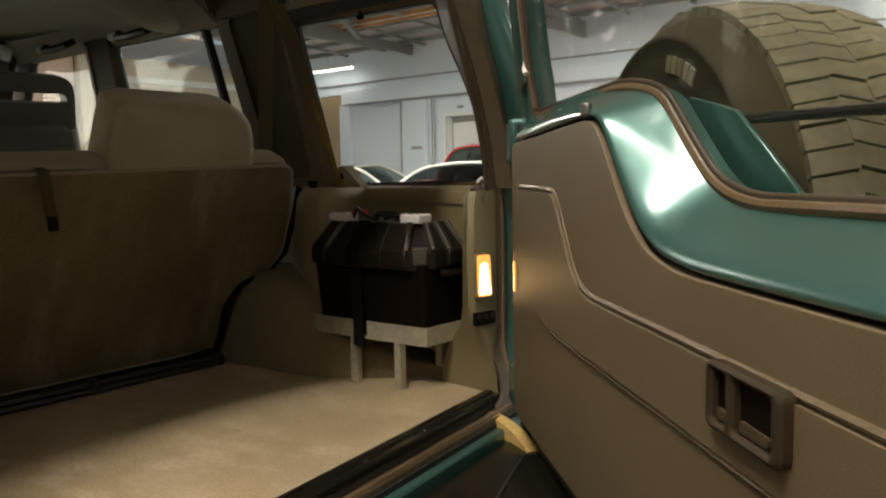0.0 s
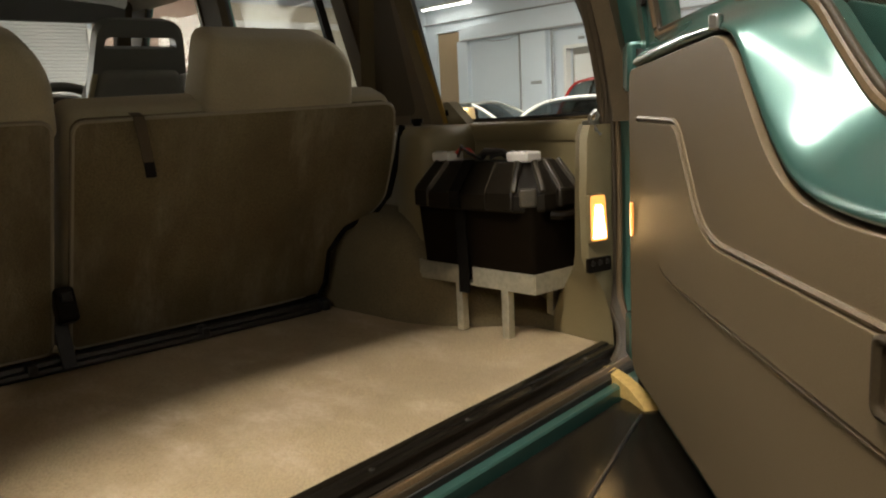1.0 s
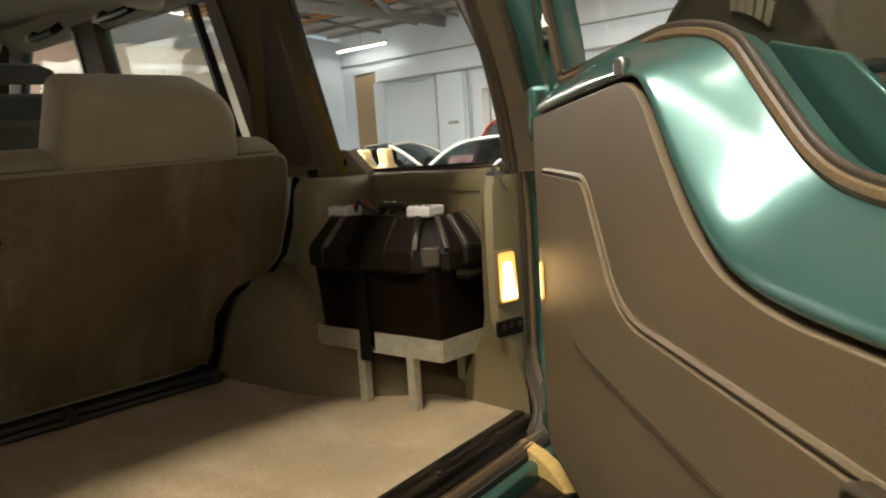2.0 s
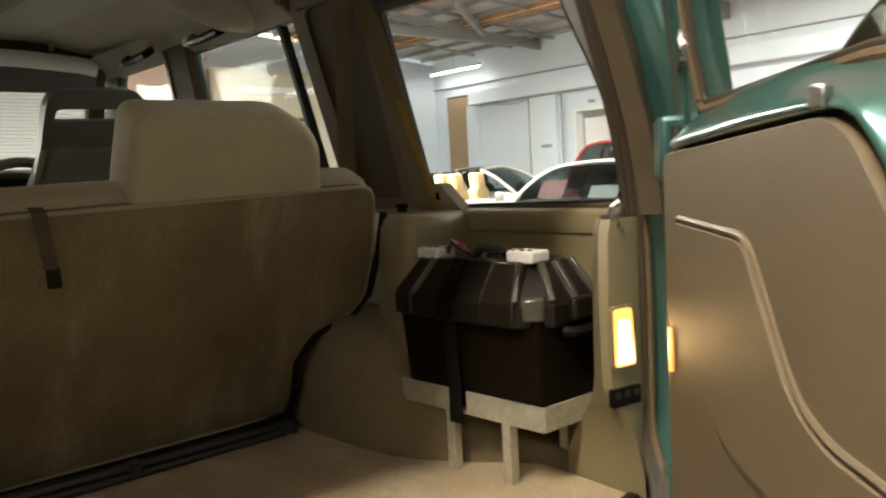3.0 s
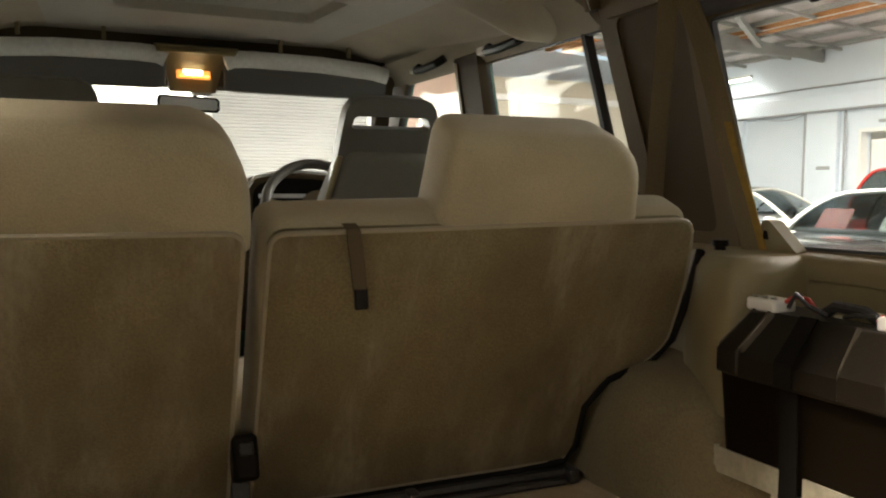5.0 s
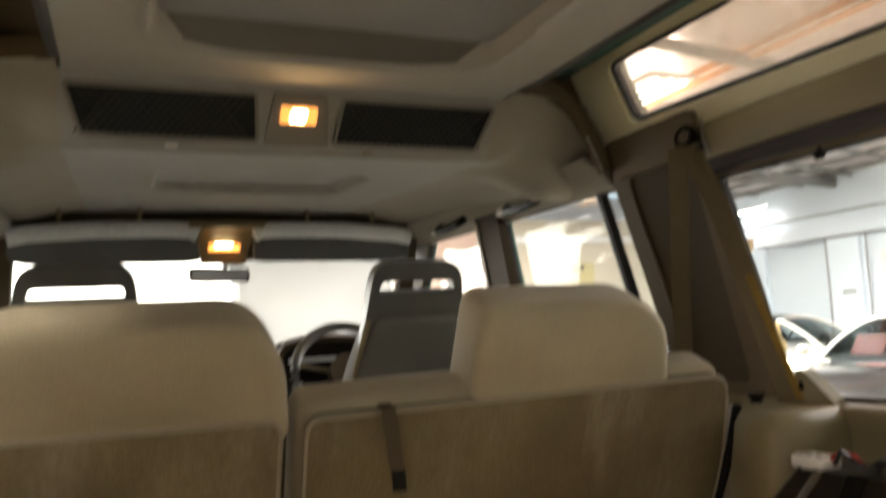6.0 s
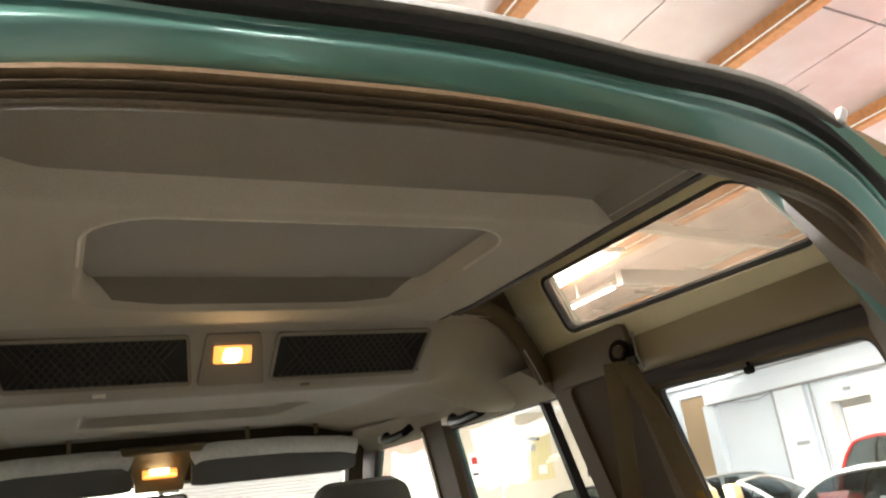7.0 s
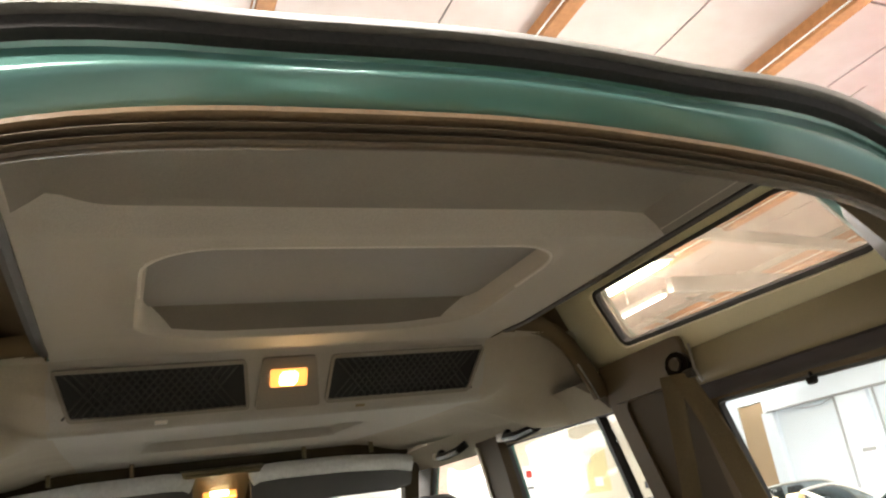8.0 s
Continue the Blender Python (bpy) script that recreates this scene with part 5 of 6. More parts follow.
part("guide", plate(rounded([(1.078, 1.190), (1.028, 1.252), (1.012, 1.252), (0.948, 1.190)], 0.008), [], on_side, -0.028, 0.004), "trim", tri, bevel=0.006)
part("slot", plate(rounded([(1.03, 1.215), (1.026, 1.232), (1.018, 1.232), (1.016, 1.215)], 0.003), [], on_side, -0.0290, -0.027), "black", tri)

# seat belts on the rear pillar
for sgn in (1, -1):
    bt = thing("seat_belt", (sgn * 0.78, 1.17, 1.2), "brown webbing seat belt hanging from the pillar anchor", "seat belt", group="rear seat belts")

    def B(x, y, z, sgn=sgn):
        return Vector((sgn * x, y, z))

    def webbing(pts, half, sgn=sgn):
        rr = []
        for i, (x, y, z, tw) in enumerate(pts):
            dx, dy = math.sin(tw) * half, math.cos(tw) * half
            rr.append([B(x - dx, y - dy, z), B(x + dx, y + dy, z), B(x + dx - 0.003, y + dy, z), B(x - dx - 0.003, y - dy, z)])
        return loft(rr)

    part("webbing", webbing([(0.722, 1.192, 1.715, 2.1), (0.730, 1.205, 1.64, 2.1), (0.752, 1.250, 1.45, 2.0), (0.780, 1.300, 1.22, 1.9)], 0.019), "belt", bt, smooth=False)
    w2 = part("webbing", webbing([(0.732, 1.168, 1.715, 2.1), (0.758, 1.122, 1.58, 2.3), (0.790, 1.086, 1.40, 2.4), (0.820, 1.042, 1.195, 2.5)], 0.021), "belt", bt, smooth=False)
    part("yellow_edge", webbing([(0.786, 1.086, 1.44, 2.35), (0.799, 1.072, 1.37, 2.4), (0.814, 1.050, 1.29, 2.45), (0.829, 1.027, 1.195, 2.5)], 0.0060), "belt_edge", w2, "golden yellow strip along the belt", smooth=False)
    an = part("anchor", tube([B(0.748, 1.185, 1.735), B(0.735, 1.18, 1.735)], 0.028, 14), "black", bt, "round black anchor cover")
    part("anchor_bolt", tube([B(0.735, 1.18, 1.737), B(0.728, 1.178, 1.737)], 0.014, 8), "dark_steel", an)
    part("guide_loop", box(B(0.745, 1.175, 1.712), (0.014, 0.068, 0.018)), "dark_steel", bt, bevel=0.004)
    part("cover_edge", tube([B(0.752, 1.148, 1.772), B(0.748, 1.142, 1.72), B(0.752, 1.132, 1.69)], 0.003, 6), "steel", bt)

# window catch and grab handles
for sgn in (1, -1):
    wc = thing("window_catch", (sgn * 0.80, 0.9, 1.64), "tiny black window catch under the header strip", "catch")
    part("stem", tube([(sgn * 0.802, 0.906, 1.655), (sgn * 0.803, 0.906, 1.644)], 0.004, 6), "black", wc)
    part("knob", tube([(sgn * 0.803, 0.900, 1.640), (sgn * 0.803, 0.914, 1.640)], 0.008, 8), "black", wc)
    for y0, y1, z in ((1.80, 2.04, 1.722), (2.36, 2.60, 1.738)):
        gh = thing("grab_handle", (sgn * 0.74, (y0 + y1) / 2, z), "dark padded roof grab handle with pale end cap", "grab handle", group="roof grab handles")
        part("grip", tube([(sgn * 0.742, y0, z + 0.004), (sgn * 0.722, y0 + 0.02, z - 0.012), (sgn * 0.716, (y0 + y1) / 2, z - 0.018), (sgn * 0.722, y1 - 0.03, z - 0.012), (sgn * 0.742, y1 - 0.01, z + 0.004)], 0.014, 8), "black", gh)
        part("end_cap", box((sgn * 0.735, y1 + 0.012, z - 0.004), (0.03, 0.05, 0.024)), "white_plastic", gh, bevel=0.006)

# ---- roof pocket with nets and lamp ----


def on_step(x, v, w_):
    """The sloping face of the step in the roof lining: v runs up, w towards the rear and down."""
    return Vector((x, 1.598 - 0.070 * v / 0.1 - w_ * 0.80, 1.792 + 0.094 * v / 0.1 - w_ * 0.60))


lampu = thing("roof_lamp", (0, 1.56, 1.84), "lit amber roof lamp set between two net pockets", "car lamp", group="roof lamps")
part("housing", plate(rounded([(-0.070, -0.002), (-0.056, 0.100), (0.060, 0.100), (0.074, -0.002)], 0.008), [], on_step, 0.0, 0.010), "frame_grey", lampu, bevel=0.004)
part("lens", plate(rounded([(-0.040, 0.044), (-0.040, 0.078), (0.040, 0.078), (0.040, 0.044)], 0.005), [], on_step, 0.010, 0.016), "lens", lampu, "glowing amber lens", bevel=0.003)
part("lamp_core", plate(rounded([(-0.022, 0.047), (-0.018, 0.074), (0.020, 0.074), (0.016, 0.047)], 0.010), [], on_step, 0.016, 0.0175), "hot", lampu, "bright core of the lamp")
for sgn in (1, -1):
    np_ = thing("net_pocket", (sgn * 0.27, 1.57, 1.83), "black mesh stowage net in a beige frame on the roof", "net pocket", group="roof nets")
    a, b = (0.084, 0.470) if sgn > 0 else (-0.470, -0.080)
    OUT = rounded([(a, 0.0), (a + 0.012 * (sgn > 0), 0.099), (b, 0.099), (b - 0.03 * (sgn > 0), 0.0)] if sgn > 0 else [(a + 0.03, 0.0), (a, 0.099), (b - 0.010, 0.099), (b, 0.0)], 0.012)
    part("frame", plate(OUT, [shrink(OUT, 0.007)], on_step, 0.0, 0.009), "frame_grey", np_, bevel=0.003)
    part("pocket_back", plate(shrink(OUT, 0.004), [], on_step, 0.0005, 0.0022), "net", np_)
    bm = bmesh.new()
    for i in range(34):
        x0 = a - 0.08 + (b - a + 0.16) * i / 33
        for dv in (0.095, -0.095):
            p, q = (x0, 0.006 if dv > 0 else 0.094), (x0 + 0.08, 0.094 if dv > 0 else 0.006)
            if min(p[0], q[0]) < a + 0.012 or max(p[0], q[0]) > b - 0.022:
                continue
            m = rib(on_step(*p, 0.0035), on_step(*q, 0.004), 0.0032, 0.0032)
            me = bpy.data.meshes.new("strand")
            m.to_mesh(me)
            bm.from_mesh(me)
            bpy.data.meshes.remove(me)
            m.free()
    part("mesh", bm, "net_cord", np_, "criss-cross black net cords")
clip = thing("roof_clip", (-0.262, 1.62, 1.775), "small white clip on the lip of the roof step", "clip")
part("clip_body", box((-0.262, 1.604, 1.778), (0.026, 0.010, 0.008)), "white_plastic", clip, bevel=0.002)
clip2 = thing("roof_clip", (0.17, 1.62, 1.775), "small dull clip on the lip of the roof step", "clip")
part("clip_body", box((0.17, 1.604, 1.778), (0.022, 0.008, 0.006)), "trim", clip2, bevel=0.002)

# front roof console, visors, mirror
con = thing("roof_console", (0, 2.95, 1.72), "beige overhead console with a lit amber lamp", "car lamp", group="roof lamps")
part("console_body", loft([[Vector((x, y, z)) for x, y, z in ((-0.105 * s_, yy, zz), (0.105 * s_, yy, zz), (0.105 * s_, yy + 0.05, zz + 0.012), (-0.105 * s_, yy + 0.05, zz + 0.012))] for s_, yy, zz in ((1.35, 2.80, 1.792), (1.25, 2.86, 1.775), (0.95, 2.93, 1.74), (0.80, 2.965, 1.675), (0.78, 2.98, 1.655))]), "trim", con, angle=50)
part("lens", box((-0.002, 2.940, 1.722), (0.118, 0.014, 0.052), turn(rx=-28)), "lens", con, "glowing amber lens", bevel=0.004)
part("lamp_core", cushion(rounded([(-0.038, -0.013), (-0.038, 0.013), (0.030, 0.013), (0.030, -0.013)], 0.012), lambda u, v, w_: Vector((u, 2.9335 + 0.47 * v - w_, 1.722 + 0.88 * v)), 0.0, 0.003, 0.001), "hot", con, "bright core of the lamp")
part("console_lip", box((0.0, 2.825, 1.778), (0.26, 0.03, 0.012)), "trim", con, bevel=0.004)
for sgn in (1, -1):
    v = thing("sun_visor", (sgn * 0.42, 2.9, 1.73), "dark folded sun visor with a pale rolled upper edge", "sun visor", group="sun visors")
    part("flap", loft([[Vector((sgn * x, 2.885 + dy, z)) for dy, z in ((0.0, 1.765), (0.016, 1.765), (0.030, zb), (0.014, zb))] for x, zb in ((0.10, 1.660), (0.14, 1.655), (0.66, 1.653), (0.715, 1.665), (0.725, 1.69))]), "visor", v, bevel=0.005)
    part("rolled_edge", tube([(sgn * x, 2.872, z) for x, z in ((0.10, 1.755), (0.13, 1.768), (0.20, 1.772), (0.45, 1.770), (0.66, 1.755), (0.72, 1.742))], 0.019, 10, flat=1.65), "visor_pale", v, "pale wrinkled rolled edge")
    for x in (0.30, 0.56):
        part("clip_post", box((sgn * x, 2.86, 1.825), (0.014, 0.02, 0.05)), "trim", v, bevel=0.003)
# dark panel painting the shade of the gap over the visors
sw = part("visor_gap_shade", plate(rounded([(-0.73, 1.75), (0.73, 1.75), (0.73, 1.86), (-0.73, 1.86)], 0.01), [], lambda u, v_, w_: Vector((u, 2.93 + w_, v_)), 0.0, 0.004), "trim_dark")
tagged(sw, "dark panel standing for the shaded gap above the sun visors", "trim", kind="structure")
mir = thing("interior_mirror", (0, 3.02, 1.62), "rear view mirror with pale back on a windscreen stalk", "mirror")
part("mirror_shell", cushion(rounded([(-0.125, 1.590), (-0.125, 1.645), (0.10, 1.640), (0.10, 1.585)], 0.02), lambda u, v, w_: Vector((u, 2.995 + w_, v)), 0.0, 0.03, 0.008), "black", mir)
part("mirror_glass", plate(rounded([(-0.115, 1.597), (-0.115, 1.638), (0.090, 1.633), (0.090, 1.592)], 0.015), [], lambda u, v, w_: Vector((u, 2.993 + w_, v)), 0.0, 0.002), "steel", mir)
part("stalk", tube([(0.0, 3.02, 1.62), (0.02, 3.04, 1.66), (0.02, 3.05, 1.70)], 0.010, 8), "black", mir)
tg = thing("windscreen_tag", (0.03, 3.02, 1.66), "white paper tag hanging by the mirror", "tag")
part("tag", box((0.035, 3.015, 1.665), (0.075, 0.002, 0.035)), "white", tg)

# ---- front seats, wheel and dashboard ----


def on_front(cx, x, z, w_):
    return Vector((cx + x, 2.10 + 0.30 * (1.50 - z) + w_ * 0.95, z + w_ * 0.25))


for cx, word in ((0.462, "driver's"), (-0.470, "passenger")):
    fs = thing("front_seat", (cx, 2.3, 0.6), "dark cloth %s seat with an open hoop headrest" % word, "car seat", group="front seats")
    hoop = rounded([(-0.165, 1.28, 0.03), (-0.155, 1.43, 0.06), (-0.135, 1.565, 0.055), (0.135, 1.570, 0.055), (0.155, 1.43, 0.06), (0.165, 1.28, 0.03)], 0.03)
    hole = rounded([(-0.122, 1.478, 0.012), (-0.112, 1.512, 0.014), (0.112, 1.514, 0.014), (0.122, 1.480, 0.012)], 0.012)
    part("headrest_hoop", plate(hoop, [hole], lambda u, v, w_, cx=cx: on_front(cx, u, v, w_), 0.0, 0.055), "front_shell", fs, "dark moulded hoop headrest", bevel=0.012, seg=3)
    part("backrest", cushion(rounded([(-0.20, 0.80), (-0.215, 1.15, 0.1), (-0.130, 1.415, 0.03), (0.130, 1.415, 0.03), (0.215, 1.15, 0.1), (0.20, 0.80)], 0.05), lambda u, v, w_, cx=cx: on_front(cx, u, v, w_), -0.02, 0.12, 0.03), "front_cloth", fs)
    part("side_edge", tube([on_front(cx, x, z, -0.002) for x, z in ((-0.205, 1.16), (-0.172, 1.30), (-0.150, 1.40))], 0.010, 8), "trim", fs, "pale edge beading")
    part("side_edge", tube([on_front(cx, x, z, -0.004) for x, z in ((0.205, 1.16), (0.172, 1.30), (0.146, 1.40))], 0.014, 8), "visor_pale", fs, "pale edge beading")
    part("seat_base", cushion(rounded([(cx - 0.24, 2.28), (cx - 0.24, 2.78), (cx + 0.24, 2.78), (cx + 0.24, 2.28)], 0.06), lambda u, v, w_: Vector((u, v, w_)), 0.62, 0.92, 0.05), "front_cloth", fs)
dash = thing("dashboard", (0, 3.1, 0.6), "dark moulded dashboard below the windscreen", "dashboard")
part("dash_body", loft([[Vector((x, y, z)) for y, z in ((3.02, 0.75), (2.98, 1.02), (3.00, 1.14), (3.06, 1.19), (3.42, 1.20), (3.46, 0.75))] for x in (-0.80, -0.4, 0, 0.4, 0.80)]), "trim_dark", dash, angle=50)
part("binnacle", cushion(rounded([(0.17, 1.12), (0.180, 1.330, 0.08), (0.30, 1.372, 0.06), (0.50, 1.366, 0.06), (0.60, 1.32, 0.06), (0.64, 1.12)], 0.03), lambda u, v, w_: Vector((u, 2.95 + w_, v)), 0.0, 0.20, 0.02), "trim_dark", dash, "dark instrument hood")
part("hood_edge", tube([(0.182, 2.944, 1.18), (0.186, 2.944, 1.30), (0.215, 2.944, 1.345), (0.30, 2.944, 1.366), (0.40, 2.944, 1.370), (0.50, 2.944, 1.362), (0.58, 2.944, 1.325), (0.615, 2.944, 1.20)], 0.007, 6), "visor_pale", dash, "pale edge of the hood")
part("gauge_face", plate(rounded([(0.21, 1.14), (0.205, 1.31, 0.06), (0.30, 1.345, 0.05), (0.50, 1.338, 0.05), (0.58, 1.262), (0.60, 1.14)], 0.03), [], lambda u, v, w_: Vector((u, 2.946 + w_, v)), 0.0, 0.003), "black", dash)
part("pale_strip", box((0.40, 2.943, 1.275), (0.34, 0.004, 0.016)), "visor_pale", dash)
st = thing("steering_wheel", (0.41, 2.75, 1.22), "black four-spoke steering wheel with worn silvery rim", "steering wheel")


def on_wheelrim(a, r, w_=0.0):
    c = Vector((0.405, 2.735, 1.222))
    return c + Vector((r * math.cos(a), r * math.sin(a) * 0.42 - w_ * 0.9, r * math.sin(a) * 0.906 + w_ * 0.42))


part("rim", tube([on_wheelrim(2 * math.pi * i / 48, 0.192) for i in range(48)], 0.019, 10, closed=True), "front_shell", st)
hub = part("hub", tube([on_wheelrim(0, 0.0, -0.02), on_wheelrim(0, 0.0, 0.03)], 0.07, 20), "trim_dark", st)
for a in (0.25, 2.9, 3.9, 5.5):
    part("spoke", tube([on_wheelrim(a, 0.05), on_wheelrim(a, 0.185)], 0.014, 8, flat=0.5), "trim", st)
# ---- the hall ----
XR, XL, YF, YB = 11.0, -10.0, 12.95, -10.0


def hall_z(x):
    return 3.60 + 0.085 * (XR - abs(x))


ground = part("ground", sheet(lambda x, y: Vector((x, y, 0.0)), lin(-60, 60, 9), lin(-60, 60, 9)), "concrete")
tagged(ground, "worn grey concrete floor of the hall", "floor", kind="structure")


def wall(name, put, outer, holes, material, label):
    return tagged(part(name, plate(outer, holes, put, 0.0, 0.2), material), label, "wall", kind="structure")


wall_e = wall("wall_east", lambda u, v, w_: Vector((XR + w_, u, v)), [(YB, 0), (YF + 0.2, 0), (YF + 0.2, 3.74), (YB, 3.74)],
              [[(11.90, 0.02), (11.90, 2.88), (12.60, 2.88), (12.60, 0.02)], [(8.32, 0.02), (8.32, 2.27), (9.08, 2.27), (9.08, 0.02)]], "wall_blue", "pale blue-white painted hall wall with piers")
for y, wd in ((11.73, 0.30), (9.80, 0.64), (7.67, 0.5), (4.5, 0.5), (1.3, 0.5), (-1.9, 0.5), (-5.2, 0.5)):
    part("pier", box((XR - 0.05, y, 1.32), (0.10, wd, 2.64)), "wall_blue", wall_e, bevel=0.006)
part("beam", box((XR - 0.055, 1.0, 2.79), (0.11, 21.6, 0.27)), "wall_blue", wall_e, bevel=0.006)
part("conduit", tube([(XR - 0.12, YB, 2.645), (XR - 0.12, 11.7, 2.645)], 0.026, 6), "grey_line", wall_e)
part("conduit", tube([(XR - 0.03, YB, 3.07), (XR - 0.03, YF, 3.07)], 0.018, 6), "grey_line", wall_e)
part("drop_pipe", tube([(XR - 0.11, 10.12, 2.64), (XR - 0.11, 10.12, 0.9)], 0.022, 6), "grey_line", wall_e)
part("drop_pipe", tube([(XR - 0.11, 9.32, 2.64), (XR - 0.11, 9.32, 0.6)], 0.020, 6), "grey_line", wall_e)
part("slack_cable", tube([(XR - 0.13, 11.1, 2.62), (XR - 0.13, 10.8, 2.56), (XR - 0.13, 10.4, 2.55), (XR - 0.13, 10.1, 2.62)], 0.009, 5), "grey_line", wall_e)
part("notice", box((XR - 0.11, 9.72, 1.70), (0.006, 0.27, 0.06)), "grey_line", wall_e)
d2 = thing("door_2", (XR, 12.25, 0), "tall plain brown door in the hall wall", "door", kind="structure")
part("leaf", box((XR + 0.06, 12.25, 1.44), (0.05, 0.70, 2.86)), "brown_door", d2, bevel=0.004)
d3 = thing("door_3", (XR, 8.70, 0), "white doorway with a leaf standing ajar", "door", kind="structure")
part("leaf", box((XR + 0.17, 8.72, 1.08), (0.04, 0.72, 2.14), turn(rz=-12)), "white", d3, bevel=0.004)
part("sign_plate", box((XR + 0.135, 8.63, 1.70), (0.006, 0.25, 0.06), turn(rz=-12)), "ink", d3)
part("jamb", plate([(8.27, 0.0), (8.27, 2.32), (9.13, 2.32), (9.13, 0.0)], [[(8.325, 0.0), (8.325, 2.265), (9.075, 2.265), (9.075, 0.0)]], lambda u, v, w_: Vector((XR - 0.02 + w_, u, v)), 0.0, 0.15), "white", d3)
part("closer", box((XR - 0.03, 8.70, 2.42), (0.03, 0.12, 0.05)), "grey_line", d3)
back_room = part("wall_back_room", plate([(7.4, 0), (7.4, 3.0), (13.4, 3.0), (13.4, 0)], [], lambda u, v, w_: Vector((XR + 1.6 + w_, u, v)), 0.0, 0.1), "wall_cream")
tagged(back_room, "cream wall of the room behind the doorway", "wall", kind="structure")

# front wall: open bay, shutter, pale brick, cream office wall
BAY, SHUT = (-7.0, 1.28), (1.34, 3.92)
wall_n = wall("wall_north", lambda u, v, w_: Vector((u, YF + w_, v)), [(XL, 0), (XL, 3.60), (0, 4.53), (XR, 3.60), (XR, 0)],
              [[(BAY[0], 0.02), (BAY[0], 3.1), (BAY[1], 3.1), (BAY[1], 0.02)], [(SHUT[0] + 0.1, 0.02), (SHUT[0] + 0.1, 3.1), (SHUT[1], 3.1), (SHUT[1], 0.02)]], "wall_blue", "painted end wall with vehicle bays")
sh = thing("roller_shutter", (2.0, YF, 0), "closed pale grey ribbed roller shutter", "roller door", kind="structure")
for i in range(60):
    part("slat", loft([[Vector((x, YF - 0.02 + dy, 0.05 + 0.0525 * i + dz)) for dy, dz in ((0.0, 0.0), (-0.013, 0.008), (-0.017, 0.026), (-0.013, 0.044), (0.0, 0.0515), (0.008, 0.026))] for x in (SHUT[0], SHUT[1])]), "shutter", sh)
part("guide", box((SHUT[0] - 0.0, YF - 0.04, 1.4), (0.08, 0.08, 2.8)), "white", sh, bevel=0.005)
part("guide", box((SHUT[1] + 0.02, YF - 0.04, 1.4), (0.08, 0.08, 2.8)), "white", sh, bevel=0.005)
# plate added unseen behind the slats to stop daylight leaking through
part("slat_light_stop", box((2.63, YF + 0.04, 1.6), (2.7, 0.02, 3.2)), "shutter", sh)
part("drum_box", box((2.63, YF - 0.2, 3.3), (2.8, 0.36, 0.40)), "shutter", sh, bevel=0.02)
pk = tagged(part("wall_partition", box((4.90, YF - 0.06, 1.75), (1.80, 0.1, 3.5)), "wall_pink"), "pale pinkish brick wall beside the shutter", "wall", kind="structure")
cr = tagged(part("wall_office", box((7.55, YF - 0.15, 1.65), (3.45, 0.26, 3.3)), "wall_cream"), "cream painted office wall with a poster", "wall", kind="structure")
part("pier", box((5.93, YF - 0.32, 1.65), (0.32, 0.12, 3.3)), "wall_cream", cr, bevel=0.008)
part("rail", box((7.6, YF - 0.30, 2.94), (3.0, 0.05, 0.11)), "white", cr, bevel=0.006)
part("pipe", tube([(6.71, YF - 0.32, 0.2), (6.71, YF - 0.32, 2.9)], 0.03, 8), "visor_pale", cr)
part("box_fitting", box((6.73, YF - 0.34, 1.74), (0.14, 0.07, 0.25)), "visor_pale", cr, bevel=0.008)
part("hook_rail", box((8.63, YF - 0.30, 1.70), (0.15, 0.05, 0.12)), "ink", cr, bevel=0.006)
po = tagged(part("poster", box((7.57, YF - 0.286, 2.10), (0.55, 0.006, 0.82)), "poster"), "yellow printed poster with a dark heading", "poster")
part("heading_bar", box((7.48, YF - 0.291, 2.42), (0.30, 0.004, 0.07)), "ink", po)
part("picture_patch", box((7.42, YF - 0.291, 2.27), (0.20, 0.004, 0.12)), "grey_line", po)
part("blue_patch", box((7.61, YF - 0.291, 1.87), (0.17, 0.004, 0.15)), "visor_pale", po)
rp = tagged(part("poster", box((6.25, YF - 0.286, 2.0), (0.20, 0.006, 0.57)), "white"), "white paper notice with red print", "poster")
part("red_patch", box((6.25, YF - 0.291, 2.15), (0.11, 0.004, 0.12)), "red_plastic", rp)
part("text_bar", box((6.25, YF - 0.291, 1.92), (0.12, 0.004, 0.04)), "ink", rp)

out = tagged(part("backdrop", plate([(-24, 0.01), (14, 0.01), (14, 12), (-24, 12)], [], lambda u, v, w_: Vector((u, 24.0 + w_, v)), 0.0, 0.1), "outdoors"), "bright overexposed daylight outside the open bay", "backdrop", kind="structure")
wall_s = wall("wall_south", lambda u, v, w_: Vector((u, YB - w_, v)), [(XL, 0), (XL, 3.60), (0, 4.53), (XR, 3.60), (XR, 0)], [], "wall_blue", "painted rear end wall of the hall")
wall_w = wall("wall_west", lambda u, v, w_: Vector((XL - w_, u, v)), [(YB, 0), (YF, 0), (YF, 3.68), (YB, 3.68)], [], "wall_cream", "painted side wall of the hall")

# roof of the hall: insulation sheets on timber purlins, steel trusses
bm = bmesh.new()
